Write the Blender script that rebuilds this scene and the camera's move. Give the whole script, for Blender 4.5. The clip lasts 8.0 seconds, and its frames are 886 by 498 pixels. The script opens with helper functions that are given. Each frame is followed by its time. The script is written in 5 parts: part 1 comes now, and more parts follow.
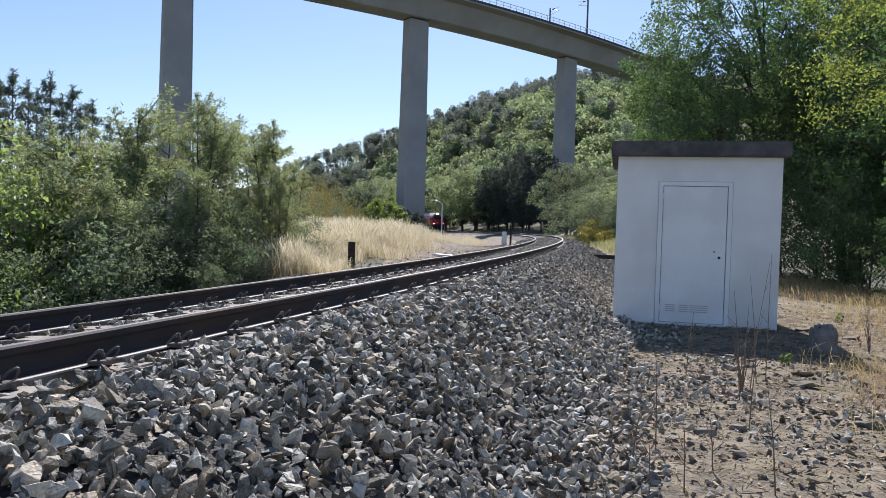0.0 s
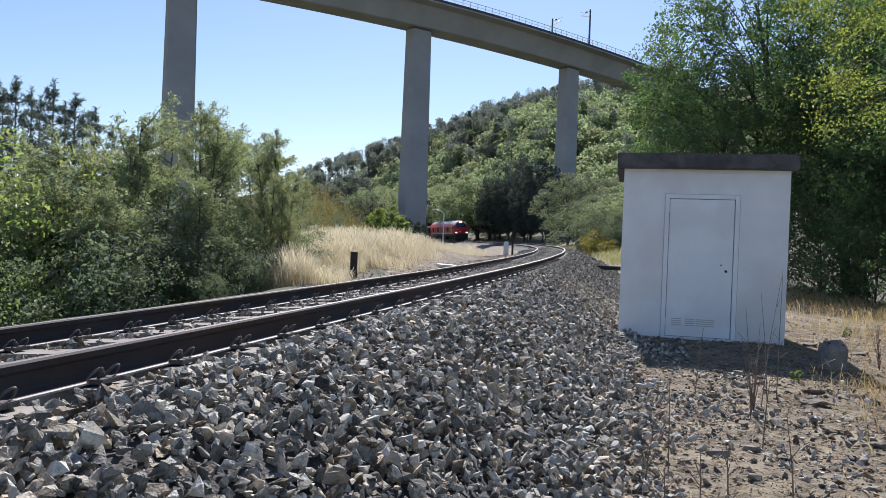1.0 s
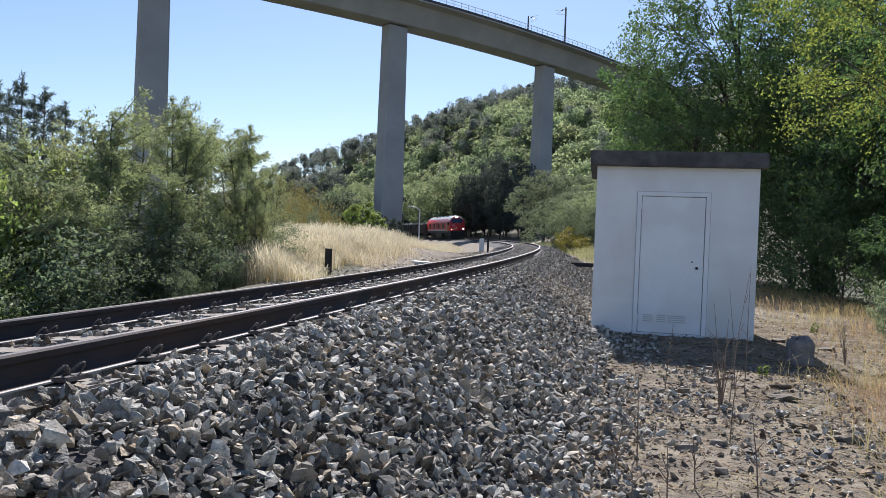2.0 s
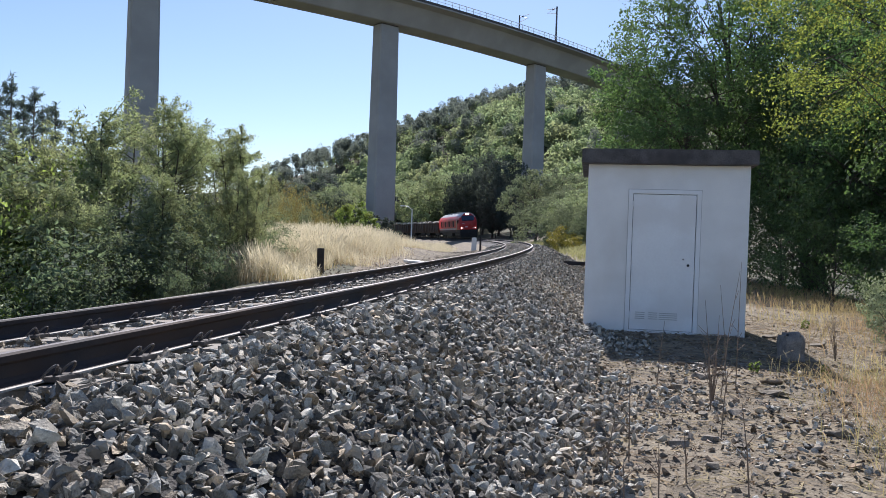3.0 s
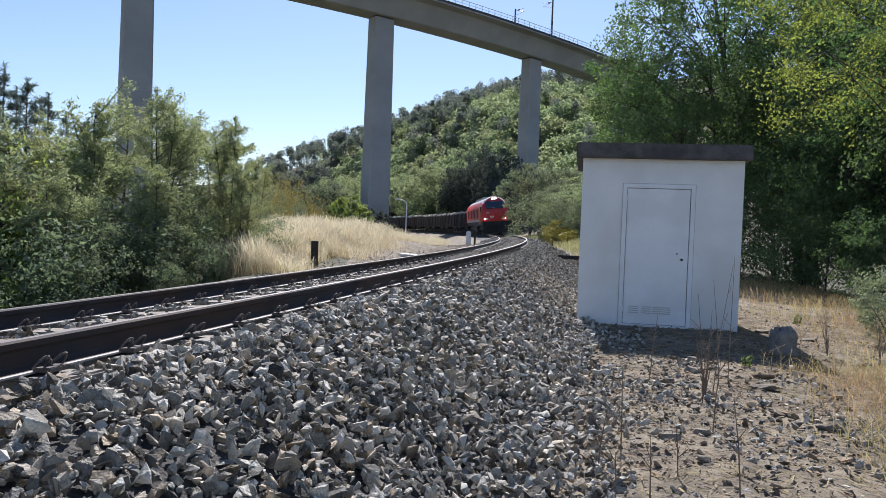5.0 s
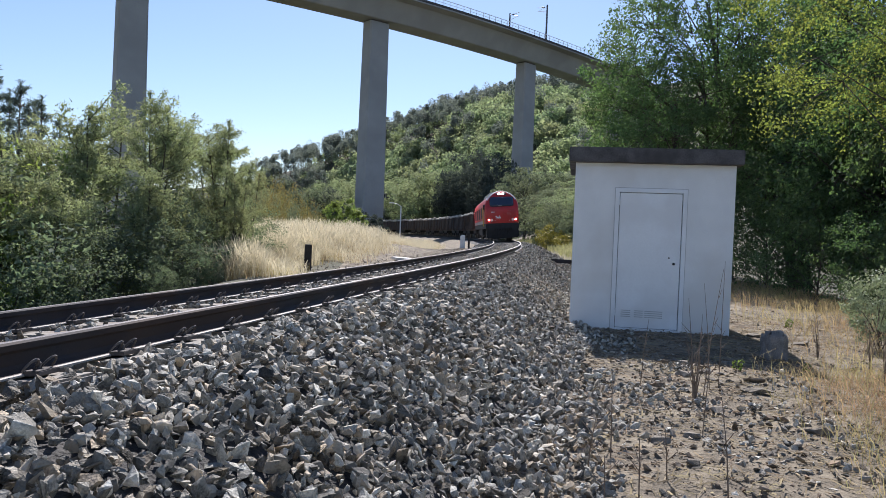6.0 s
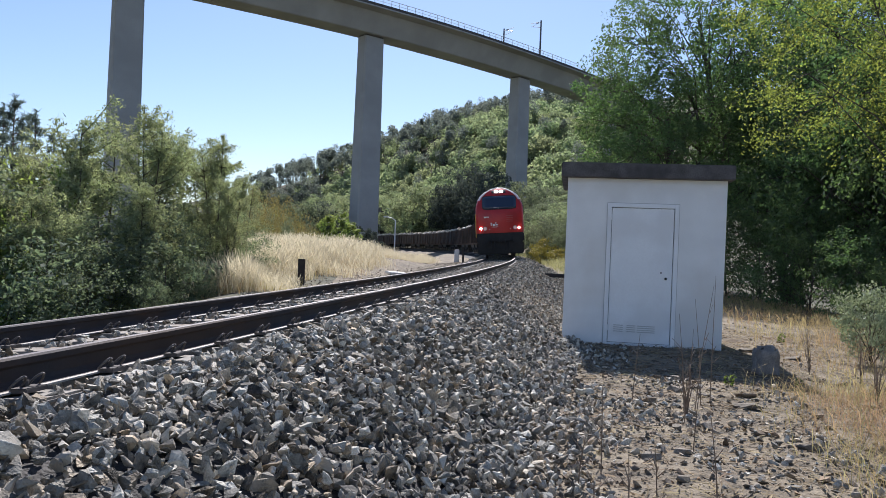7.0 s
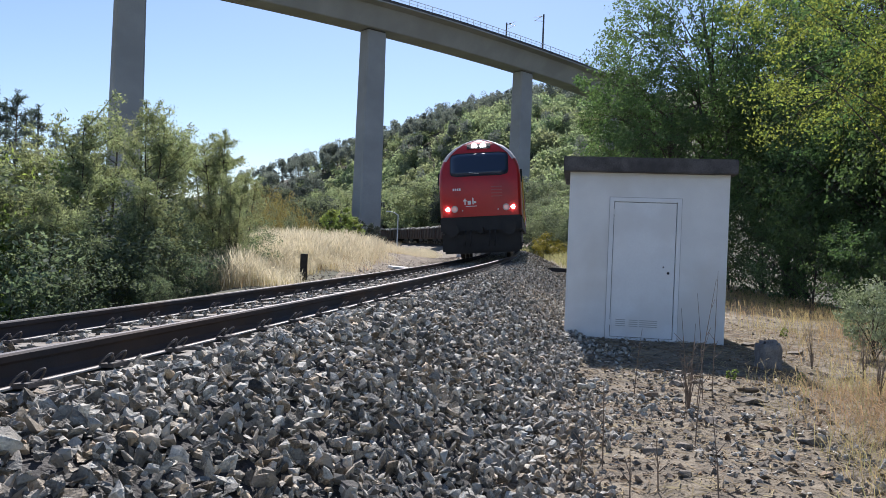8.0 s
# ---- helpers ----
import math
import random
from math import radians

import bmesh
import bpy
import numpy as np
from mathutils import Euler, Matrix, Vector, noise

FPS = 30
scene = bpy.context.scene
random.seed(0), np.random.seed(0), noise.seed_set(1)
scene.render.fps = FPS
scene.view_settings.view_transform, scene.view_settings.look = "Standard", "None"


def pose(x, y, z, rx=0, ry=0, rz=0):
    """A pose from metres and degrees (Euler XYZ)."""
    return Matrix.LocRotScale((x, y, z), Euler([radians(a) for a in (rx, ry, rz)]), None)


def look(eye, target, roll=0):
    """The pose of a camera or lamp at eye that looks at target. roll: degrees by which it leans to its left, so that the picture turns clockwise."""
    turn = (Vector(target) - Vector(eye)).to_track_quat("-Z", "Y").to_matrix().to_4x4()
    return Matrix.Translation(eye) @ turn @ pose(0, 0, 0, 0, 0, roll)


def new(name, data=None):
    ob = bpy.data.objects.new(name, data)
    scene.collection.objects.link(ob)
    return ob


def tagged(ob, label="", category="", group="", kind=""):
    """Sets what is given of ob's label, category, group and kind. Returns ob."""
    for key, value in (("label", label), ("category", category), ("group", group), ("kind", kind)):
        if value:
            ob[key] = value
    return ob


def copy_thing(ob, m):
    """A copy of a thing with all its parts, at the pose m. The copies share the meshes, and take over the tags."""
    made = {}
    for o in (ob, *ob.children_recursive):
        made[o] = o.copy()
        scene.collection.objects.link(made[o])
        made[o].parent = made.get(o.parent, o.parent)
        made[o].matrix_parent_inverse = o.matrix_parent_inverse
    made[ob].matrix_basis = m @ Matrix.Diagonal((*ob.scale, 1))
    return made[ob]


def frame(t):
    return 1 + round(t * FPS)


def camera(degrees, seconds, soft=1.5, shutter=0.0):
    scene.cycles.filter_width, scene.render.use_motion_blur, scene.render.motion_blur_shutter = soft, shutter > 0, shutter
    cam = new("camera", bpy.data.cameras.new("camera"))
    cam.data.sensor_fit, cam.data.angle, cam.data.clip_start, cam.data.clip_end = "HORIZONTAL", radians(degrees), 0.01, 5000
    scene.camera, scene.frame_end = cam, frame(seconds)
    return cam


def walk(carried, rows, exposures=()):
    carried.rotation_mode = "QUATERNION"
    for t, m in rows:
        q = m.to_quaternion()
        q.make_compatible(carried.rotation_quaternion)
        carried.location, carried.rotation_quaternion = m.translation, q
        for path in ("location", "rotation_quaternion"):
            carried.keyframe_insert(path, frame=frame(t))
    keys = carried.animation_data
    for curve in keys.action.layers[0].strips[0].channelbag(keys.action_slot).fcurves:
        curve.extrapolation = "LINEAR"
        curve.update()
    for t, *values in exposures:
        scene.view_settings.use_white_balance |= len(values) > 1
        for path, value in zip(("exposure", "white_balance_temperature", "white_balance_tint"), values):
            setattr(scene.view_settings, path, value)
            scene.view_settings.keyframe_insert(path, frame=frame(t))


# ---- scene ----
cam = camera(60.59, 8.0, soft=0.7)
PATH = [
    (0.0, pose(0.002, -0.090, 1.228, 88.738, -1.838, -0.346)),
    (0.5, pose(0.007, -0.023, 1.259, 89.054, -2.175, -0.340)),
    (1.0, pose(-0.041, 0.005, 1.262, 89.421, -2.181, -0.261)),
    (1.5, pose(-0.039, 0.001, 1.262, 89.395, -2.153, -0.932)),
    (2.0, pose(-0.012, 0.001, 1.262, 89.255, -2.248, -2.066)),
    (3.5, pose(-0.004, -0.008, 1.248, 89.213, -1.863, -2.826)),
    (4.0, pose(-0.000, 0.000, 1.250, 88.832, -1.840, -3.100)),
    (4.5, pose(-0.003, 0.005, 1.246, 88.749, -2.146, -2.936)),
    (6.0, pose(0.020, -0.014, 1.247, 89.069, -2.356, -3.469)),
    (6.5, pose(0.034, -0.020, 1.258, 89.804, -2.296, -3.742)),
    (7.0, pose(0.045, -0.026, 1.262, 90.136, -2.350, -3.874)),
    (7.5, pose(0.048, -0.019, 1.260, 89.877, -2.253, -3.847)),
    (8.0, pose(0.055, -0.019, 1.264, 89.716, -2.284, -3.669)),
]
walk(cam, PATH, exposures=[(0, 0.70, 6010, 16.5), (8, 0.70, 6010, 16.5)])

# ---- world and sun ----
SUN = Vector((0.06, 0.71, 0.70)).normalized()
world = bpy.data.worlds.new("sky")
scene.world = world
world.use_nodes = True
wn = world.node_tree.nodes
sky = wn.new("ShaderNodeTexSky")
sky.sky_type = "NISHITA"
sky.sun_disc = False
sky.sun_elevation = math.asin(SUN.z)
sky.sun_rotation = math.atan2(SUN.x, SUN.y)
sky.air_density, sky.dust_density, sky.ozone_density = 1.0, 0.3, 2.4
wn["Background"].inputs["Strength"].default_value = 0.079
world.node_tree.links.new(sky.outputs[0], wn["Background"].inputs["Color"])
sun_data = bpy.data.lights.new("sun", "SUN")
sun_data.energy, sun_data.angle, sun_data.color = 4.9, radians(0.53), (1.0, 0.95, 0.86)
sun = new("sun", sun_data)
sun.matrix_world = look((0, 0, 60), Vector((0, 0, 60)) - SUN)


# ---- materials ----
def material(name, base, rough=0.7, metal=0.0, spread=0.25, scale=4.0, fine=60.0, bump=0.2, depth=0.01, second=None,
             second_scale=0.8, island=0.0, spec=0.5, obj_random=0.0, warm=None):
    """Base colour varied at two scales, with bump; second: a stain colour that shows in patches."""
    m = bpy.data.materials.new(name)
    m.use_nodes = True
    nt = m.node_tree
    n, ln = nt.nodes, nt.links
    bs = n["Principled BSDF"]
    bs.inputs["Roughness"].default_value = rough
    bs.inputs["Metallic"].default_value = metal
    bs.inputs["Specular IOR Level"].default_value = spec
    geo = n.new("ShaderNodeNewGeometry")
    tc = n.new("ShaderNodeTexCoord")
    big = n.new("ShaderNodeTexNoise")
    big.inputs["Scale"].default_value = scale
    big.inputs["Detail"].default_value = 6
    ln.new(tc.outputs["Object"], big.inputs["Vector"])
    small = n.new("ShaderNodeTexNoise")
    small.inputs["Scale"].default_value = fine
    small.inputs["Detail"].default_value = 4
    ln.new(tc.outputs["Object"], small.inputs["Vector"])
    mix = n.new("ShaderNodeMath")
    mix.operation = "MULTIPLY_ADD"
    ln.new(big.outputs["Fac"], mix.inputs[0])
    mix.inputs[1].default_value = 0.6
    half = n.new("ShaderNodeMath")
    half.operation = "MULTIPLY"
    ln.new(small.outputs["Fac"], half.inputs[0])
    half.inputs[1].default_value = 0.4
    ln.new(half.outputs[0], mix.inputs[2])
    val = mix.outputs[0]
    ramp = n.new("ShaderNodeValToRGB")
    lo = [max(0.0, c * (1 - spread * 1.6)) for c in base]
    hi = [min(1.0, c * (1 + spread * 1.6)) for c in base]
    ramp.color_ramp.elements[0].position, ramp.color_ramp.elements[0].color = 0.3, (*lo, 1)
    ramp.color_ramp.elements[1].position, ramp.color_ramp.elements[1].color = 0.7, (*hi, 1)
    ln.new(val, ramp.inputs[0])
    col = ramp.outputs[0]
    if second:
        st = n.new("ShaderNodeTexNoise")
        st.inputs["Scale"].default_value = second_scale
        st.inputs["Detail"].default_value = 7
        ln.new(tc.outputs["Object"], st.inputs["Vector"])
        rr = n.new("ShaderNodeValToRGB")
        rr.color_ramp.elements[0].position, rr.color_ramp.elements[1].position = 0.46, 0.62
        ln.new(st.outputs["Fac"], rr.inputs[0])
        mx = n.new("ShaderNodeMix")
        mx.data_type = "RGBA"
        ln.new(rr.outputs[0], mx.inputs[0])
        ln.new(col, mx.inputs[6])
        mx.inputs[7].default_value = (*second, 1)
        col = mx.outputs[2]
    if island or obj_random:
        hsv = n.new("ShaderNodeHueSaturation")
        rnd = geo.outputs["Random Per Island"]
        if obj_random:
            rnd = n.new("ShaderNodeObjectInfo").outputs["Random"]
        mr = n.new("ShaderNodeMapRange")
        amount = island or obj_random
        mr.inputs[3].default_value, mr.inputs[4].default_value = 1 - amount, 1 + amount
        ln.new(rnd, mr.inputs[0])
        ln.new(mr.outputs[0], hsv.inputs["Value"])
        ln.new(col, hsv.inputs["Color"])
        col = hsv.outputs[0]
        if warm:
            # some pieces are browner than the rest
            spin = n.new("ShaderNodeMath")
            spin.operation = "MULTIPLY"
            spin.inputs[1].default_value = 17.3
            ln.new(rnd, spin.inputs[0])
            frac = n.new("ShaderNodeMath")
            frac.operation = "FRACT"
            ln.new(spin.outputs[0], frac.inputs[0])
            much = n.new("ShaderNodeMapRange")
            much.inputs[1].default_value, much.inputs[2].default_value = 0.55, 1.0
            much.inputs[4].default_value = 0.75
            ln.new(frac.outputs[0], much.inputs[0])
            tint = n.new("ShaderNodeMix")
            tint.data_type = "RGBA"
            tint.blend_type = "MULTIPLY"
            ln.new(much.outputs[0], tint.inputs[0])
            ln.new(col, tint.inputs[6])
            tint.inputs[7].default_value = (*warm, 1)
            col = tint.outputs[2]
    ln.new(col, bs.inputs["Base Color"])
    if bump:
        bp = n.new("ShaderNodeBump")
        bp.inputs["Strength"].default_value = bump
        bp.inputs["Distance"].default_value = depth
        ln.new(val, bp.inputs["Height"])
        ln.new(bp.outputs[0], bs.inputs["Normal"])
    return m


def leaf_material(name, base, back, spread=0.35, glow=0.45, rough=0.5, patch=0.6, hue=0.0):
    """A leaf that lets the light through: each leaf has its own shade of green; patch: the scale of wider changes."""
    m = bpy.data.materials.new(name)
    m.use_nodes = True
    nt = m.node_tree
    n, ln = nt.nodes, nt.links
    bs = n["Principled BSDF"]
    bs.inputs["Roughness"].default_value = rough
    bs.inputs["Specular IOR Level"].default_value = 0.35
    geo = n.new("ShaderNodeNewGeometry")
    tc = n.new("ShaderNodeTexCoord")
    noi = n.new("ShaderNodeTexNoise")
    noi.inputs["Scale"].default_value = patch
    noi.inputs["Detail"].default_value = 3
    ln.new(tc.outputs["Object"], noi.inputs["Vector"])
    add = n.new("ShaderNodeMath")
    add.operation = "ADD"
    ln.new(geo.outputs["Random Per Island"], add.inputs[0])
    ln.new(noi.outputs["Fac"], add.inputs[1])
    mr = n.new("ShaderNodeMapRange")
    mr.inputs[1].default_value, mr.inputs[2].default_value = 0.2, 1.5
    mr.inputs[3].default_value, mr.inputs[4].default_value = 1 - spread, 1 + spread
    ln.new(add.outputs[0], mr.inputs[0])
    hs = n.new("ShaderNodeHueSaturation")
    hs.inputs["Color"].default_value = (*base, 1)
    ln.new(mr.outputs[0], hs.inputs["Value"])
    ln.new(hs.outputs[0], bs.inputs["Base Color"])
    hs2 = n.new("ShaderNodeHueSaturation")
    hs2.inputs["Color"].default_value = (*back, 1)
    ln.new(mr.outputs[0], hs2.inputs["Value"])
    if hue:
        hr = n.new("ShaderNodeMapRange")
        hr.inputs[1].default_value, hr.inputs[2].default_value = 0.35, 0.65
        hr.inputs[3].default_value, hr.inputs[4].default_value = 0.5 - hue, 0.5 + hue
        ln.new(noi.outputs["Fac"], hr.inputs[0])
        ln.new(hr.outputs[0], hs.inputs["Hue"])
        ln.new(hr.outputs[0], hs2.inputs["Hue"])
    tr = n.new("ShaderNodeBsdfTranslucent")
    ln.new(hs2.outputs[0], tr.inputs["Color"])
    mx = n.new("ShaderNodeMixShader")
    mx.inputs[0].default_value = glow
    ln.new(bs.outputs[0], mx.inputs[1])
    ln.new(tr.outputs[0], mx.inputs[2])
    ln.new(mx.outputs[0], n["Material Output"].inputs["Surface"])
    return m


def glowing(name, colour, strength):
    m = bpy.data.materials.new(name)
    m.use_nodes = True
    bs = m.node_tree.nodes["Principled BSDF"]
    bs.inputs["Base Color"].default_value = (*colour, 1)
    bs.inputs["Emission Color"].default_value = (*colour, 1)
    bs.inputs["Emission Strength"].default_value = strength
    return m


M_STONE = material("crushed_granite", (0.295, 0.287, 0.25), 0.8, spec=0.3, spread=0.5, scale=22, fine=110, bump=1.0, depth=0.02,
                   second=(0.40, 0.37, 0.31), second_scale=9, island=0.72, warm=(1.0, 0.78, 0.55))
M_PEBBLE = material("dusty_stone", (0.22, 0.19, 0.15), 0.9, spec=0.3, spread=0.4, scale=12, fine=90, bump=0.6, depth=0.008, island=0.55, warm=(1.0, 0.74, 0.52))
M_STONE_ONE = material("crushed_granite_single", (0.285, 0.277, 0.24), 0.8, spec=0.3, spread=0.5, scale=1.0, fine=5, bump=1.0,
                       depth=0.35, second=(0.39, 0.36, 0.3), second_scale=0.3, obj_random=0.7, warm=(1.0, 0.78, 0.55))
# near-black bed: the shade between the stones is put into its colour
M_BED = material("ballast_gap_shade", (0.05, 0.047, 0.044), 0.9, spread=0.5, scale=9, fine=45, bump=1.0, depth=0.05)
M_RAIL = material("rail_rust", (0.034, 0.032, 0.036), 0.75, metal=0.2, spread=0.3, scale=3, fine=90, bump=0.15, depth=0.003,
                  second=(0.055, 0.036, 0.028), second_scale=1.2)
M_HEAD = material("rail_polished", (0.17, 0.15, 0.14), 0.55, metal=0.4, spread=0.08, scale=6, fine=200, bump=0.03, depth=0.001)
M_SLEEPER = material("sleeper_concrete", (0.27, 0.245, 0.21), 0.85, spread=0.2, scale=7, fine=80, bump=0.3, depth=0.004,
                     second=(0.2, 0.16, 0.12), second_scale=2.5)
M_CLIP = material("clip_steel", (0.10, 0.09, 0.085), 0.65, metal=0.3, spread=0.2, bump=0.1)
M_EARTH = material("dry_earth", (0.138, 0.112, 0.077), 0.95, spread=0.6, scale=9, fine=70, bump=1.0, depth=0.03,
                   second=(0.25, 0.208, 0.145), second_scale=2.3)
M_FLOOR = material("wood_floor", (0.06, 0.062, 0.03), 0.95, spread=0.4, scale=0.7, fine=8, bump=0.6, depth=0.1,
                   second=(0.085, 0.07, 0.035), second_scale=0.2)
# pale foot edge: the bright line of the lit foot, put into colour
M_FOOTLIT = material("lit_rail_foot", (0.40, 0.37, 0.33), 0.7, metal=0.1, spread=0.2, scale=5, fine=80, bump=0.1)
M_PLASTER = material("white_plaster", (0.78, 0.78, 0.77), 0.8, spread=0.05, scale=3, fine=70, bump=0.15, depth=0.004,
                     second=(0.70, 0.685, 0.66), second_scale=0.9)
M_DOOR = material("white_painted_steel", (0.80, 0.81, 0.82), 0.45, spread=0.03, scale=2, fine=40, bump=0.04, depth=0.002,
                  second=(0.74, 0.74, 0.74), second_scale=1.6)
M_SLAB = material("weathered_roof_slab", (0.10, 0.092, 0.09), 0.9, spread=0.35, scale=5, fine=60, bump=0.5, depth=0.01,
                  second=(0.06, 0.055, 0.055), second_scale=3)
M_DARK = material("black_gap", (0.02, 0.02, 0.02), 0.8, bump=0)
M_CONC = material("viaduct_concrete", (0.38, 0.375, 0.365), 0.85, spread=0.10, scale=0.25, fine=6, bump=0.15, depth=0.02,
                  second=(0.33, 0.325, 0.315), second_scale=0.12)
M_STEEL = material("galvanised_steel", (0.68, 0.69, 0.70), 0.5, metal=0.15, spread=0.1, bump=0.05)
M_MAST = material("dark_mast_steel", (0.10, 0.10, 0.10), 0.6, metal=0.4, spread=0.1, bump=0.05)
M_POST = material("tarred_timber", (0.035, 0.03, 0.028), 0.8, spread=0.35, scale=8, fine=90, bump=0.4, depth=0.004)
M_BLOCK = material("old_concrete_block", (0.22, 0.20, 0.18), 0.9, spread=0.3, scale=9, fine=70, bump=0.6, depth=0.01)
M_BARK = material("bark", (0.075, 0.062, 0.05), 0.95, spread=0.35, scale=6, fine=40, bump=0.8, depth=0.03)
M_PINEBARK = material("pine_bark", (0.13, 0.10, 0.085), 0.95, spread=0.35, scale=4, fine=30, bump=0.8, depth=0.03)
M_OAK = leaf_material("oak_leaf", (0.07, 0.108, 0.055), (0.155, 0.26, 0.07), 0.4, 0.38, 0.75, hue=0.015)
M_OAKLIGHT = leaf_material("young_leaf", (0.11, 0.16, 0.04), (0.28, 0.33, 0.06), 0.5, 0.46, 0.75, hue=0.02)
M_ACACIA = leaf_material("acacia_leaf", (0.175, 0.205, 0.135), (0.33, 0.375, 0.155), 0.4, 0.48, 0.75, patch=0.35, hue=0.02)
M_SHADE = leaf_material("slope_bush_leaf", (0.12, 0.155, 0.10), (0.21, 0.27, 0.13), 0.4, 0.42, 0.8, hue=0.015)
M_ACACIA_LIGHT = leaf_material("sunny_shrub_leaf", (0.12, 0.17, 0.05), (0.27, 0.36, 0.08), 0.35, 0.5, hue=0.015)
M_PINE = leaf_material("pine_needle", (0.09, 0.115, 0.10), (0.14, 0.18, 0.13), 0.4, 0.38, 0.8)
# greyed leaf: some distance haze is mixed into the colour
M_HILL = leaf_material("hazy_roadside_leaf", (0.17, 0.205, 0.125), (0.31, 0.37, 0.17), 0.3, 0.48, 0.8, patch=0.25, hue=0.02)
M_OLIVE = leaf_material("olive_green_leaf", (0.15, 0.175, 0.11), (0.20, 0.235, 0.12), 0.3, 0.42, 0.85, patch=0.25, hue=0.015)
# both hill leaves are paled and greyed to hold the aerial haze
M_HILLWOOD = leaf_material("hazy_hill_broadleaf", (0.22, 0.262, 0.16), (0.38, 0.45, 0.21), 0.4, 0.48, 0.85, patch=0.07, hue=0.025)
M_HILLPINE = leaf_material("hazy_hill_pine", (0.175, 0.195, 0.17), (0.25, 0.285, 0.22), 0.3, 0.42, 0.85, patch=0.1)
# leaf darkened so that its colour carries the shade of the cutting
M_SHADELEAF = leaf_material("shade_dark_leaf", (0.068, 0.08, 0.07), (0.085, 0.105, 0.075), 0.35, 0.32, 0.9)
M_BROOM = leaf_material("broom_flower", (0.26, 0.23, 0.04), (0.34, 0.30, 0.05), 0.3, 0.3)
M_RUSSET = leaf_material("russet_shrub", (0.17, 0.155, 0.055), (0.30, 0.27, 0.08), 0.4, 0.35, 0.8, hue=0.03)
M_GREY = leaf_material("grey_shrub", (0.23, 0.27, 0.18), (0.35, 0.41, 0.2), 0.4, 0.35)
M_STRAW = leaf_material("dry_grass", (0.54, 0.48, 0.34), (0.68, 0.61, 0.43), 0.3, 0.45, 0.7)
M_OCHRE = leaf_material("ochre_grass", (0.36, 0.285, 0.145), (0.46, 0.36, 0.17), 0.35, 0.4, 0.8, hue=0.03)
M_GRASS = leaf_material("green_grass", (0.27, 0.265, 0.13), (0.38, 0.37, 0.16), 0.35, 0.4, 0.7)
M_LITTER = leaf_material("straw_litter", (0.23, 0.178, 0.105), (0.28, 0.21, 0.12), 0.75, 0.2, 0.9, patch=2.0, hue=0.02)
M_STALK = material("dead_stalk", (0.2, 0.15, 0.11), 0.9, spread=0.3, scale=9, bump=0)
M_RED = material("red_locomotive_paint", (0.52, 0.022, 0.022), 0.35, spread=0.06, scale=1.5, fine=20, bump=0.02, depth=0.002,
                 second=(0.40, 0.022, 0.022), second_scale=0.8)
M_GREYPAINT = material("silver_grey_paint", (0.42, 0.42, 0.42), 0.4, spread=0.08, scale=1.5, fine=20, bump=0.02)
# pale colour that stands for sunlight on the cab roof edge
M_SUNRIM = material("sunlit_roof_rim", (0.62, 0.56, 0.55), 0.5, spread=0.08, scale=2, fine=20, bump=0.02)
M_REDDUST = material("dusty_red_paint", (0.42, 0.10, 0.09), 0.6, spread=0.1, scale=3, fine=30, bump=0)
M_BLACK = material("black_underframe", (0.022, 0.021, 0.022), 0.7, spread=0.3, scale=3, fine=30, bump=0.2, depth=0.01)
M_WHEEL = material("wheel_steel", (0.12, 0.10, 0.09), 0.5, metal=0.7, spread=0.2, bump=0.1)
M_WAGON = material("rusty_wagon_steel", (0.055, 0.042, 0.037), 0.8, spread=0.35, scale=1.5, fine=20, bump=0.2, depth=0.01,
                   second=(0.085, 0.05, 0.035), second_scale=0.7)
M_LOAD = material("timber_load", (0.55, 0.50, 0.42), 0.9, spread=0.35, scale=2.5, fine=20, bump=0.5, depth=0.02)
M_MARK = material("white_marking", (0.8, 0.8, 0.8), 0.5, spread=0.03, bump=0)
M_YELLOW = material("yellow_handrail", (0.62, 0.45, 0.08), 0.5, spread=0.08, bump=0)
M_LAMP = glowing("lit_headlight", (1.0, 0.93, 0.85), 12.0)
# slight emission put into the dim lamps beside the headlights
M_LAMPRED = glowing("dim_lamp", (0.6, 0.36, 0.32), 0.25)
# blue in the base colour stands for the sky mirrored in the glass
M_GLASS = bpy.data.materials.new("dark_windscreen")
M_GLASS.use_nodes = True
M_GLASS.node_tree.nodes["Principled BSDF"].inputs["Base Color"].default_value = (0.03, 0.045, 0.08, 1)
M_GLASS.node_tree.nodes["Principled BSDF"].inputs["Roughness"].default_value = 0.06


# ---- mesh helpers ----
def mesh_from(name, verts, faces, mats, smooth=False, index=None):
    """A mesh from arrays: verts (n, 3), faces (m, k)."""
    verts = np.asarray(verts, np.float32)
    faces = np.asarray(faces, np.int32)
    me = bpy.data.meshes.new(name)
    me.vertices.add(len(verts))
    me.vertices.foreach_set("co", verts.ravel())
    k = faces.shape[1]
    me.loops.add(faces.size)
    me.loops.foreach_set("vertex_index", faces.ravel())
    me.polygons.add(len(faces))
    me.polygons.foreach_set("loop_start", np.arange(len(faces), dtype=np.int32) * k)
    for m in mats if isinstance(mats, (list, tuple)) else [mats]:
        me.materials.append(m)
    if index is not None:
        me.polygons.foreach_set("material_index", np.asarray(index, np.int32))
    me.polygons.foreach_set("use_smooth", np.full(len(faces), smooth))
    me.update(calc_edges=True)
    me.validate()
    return me


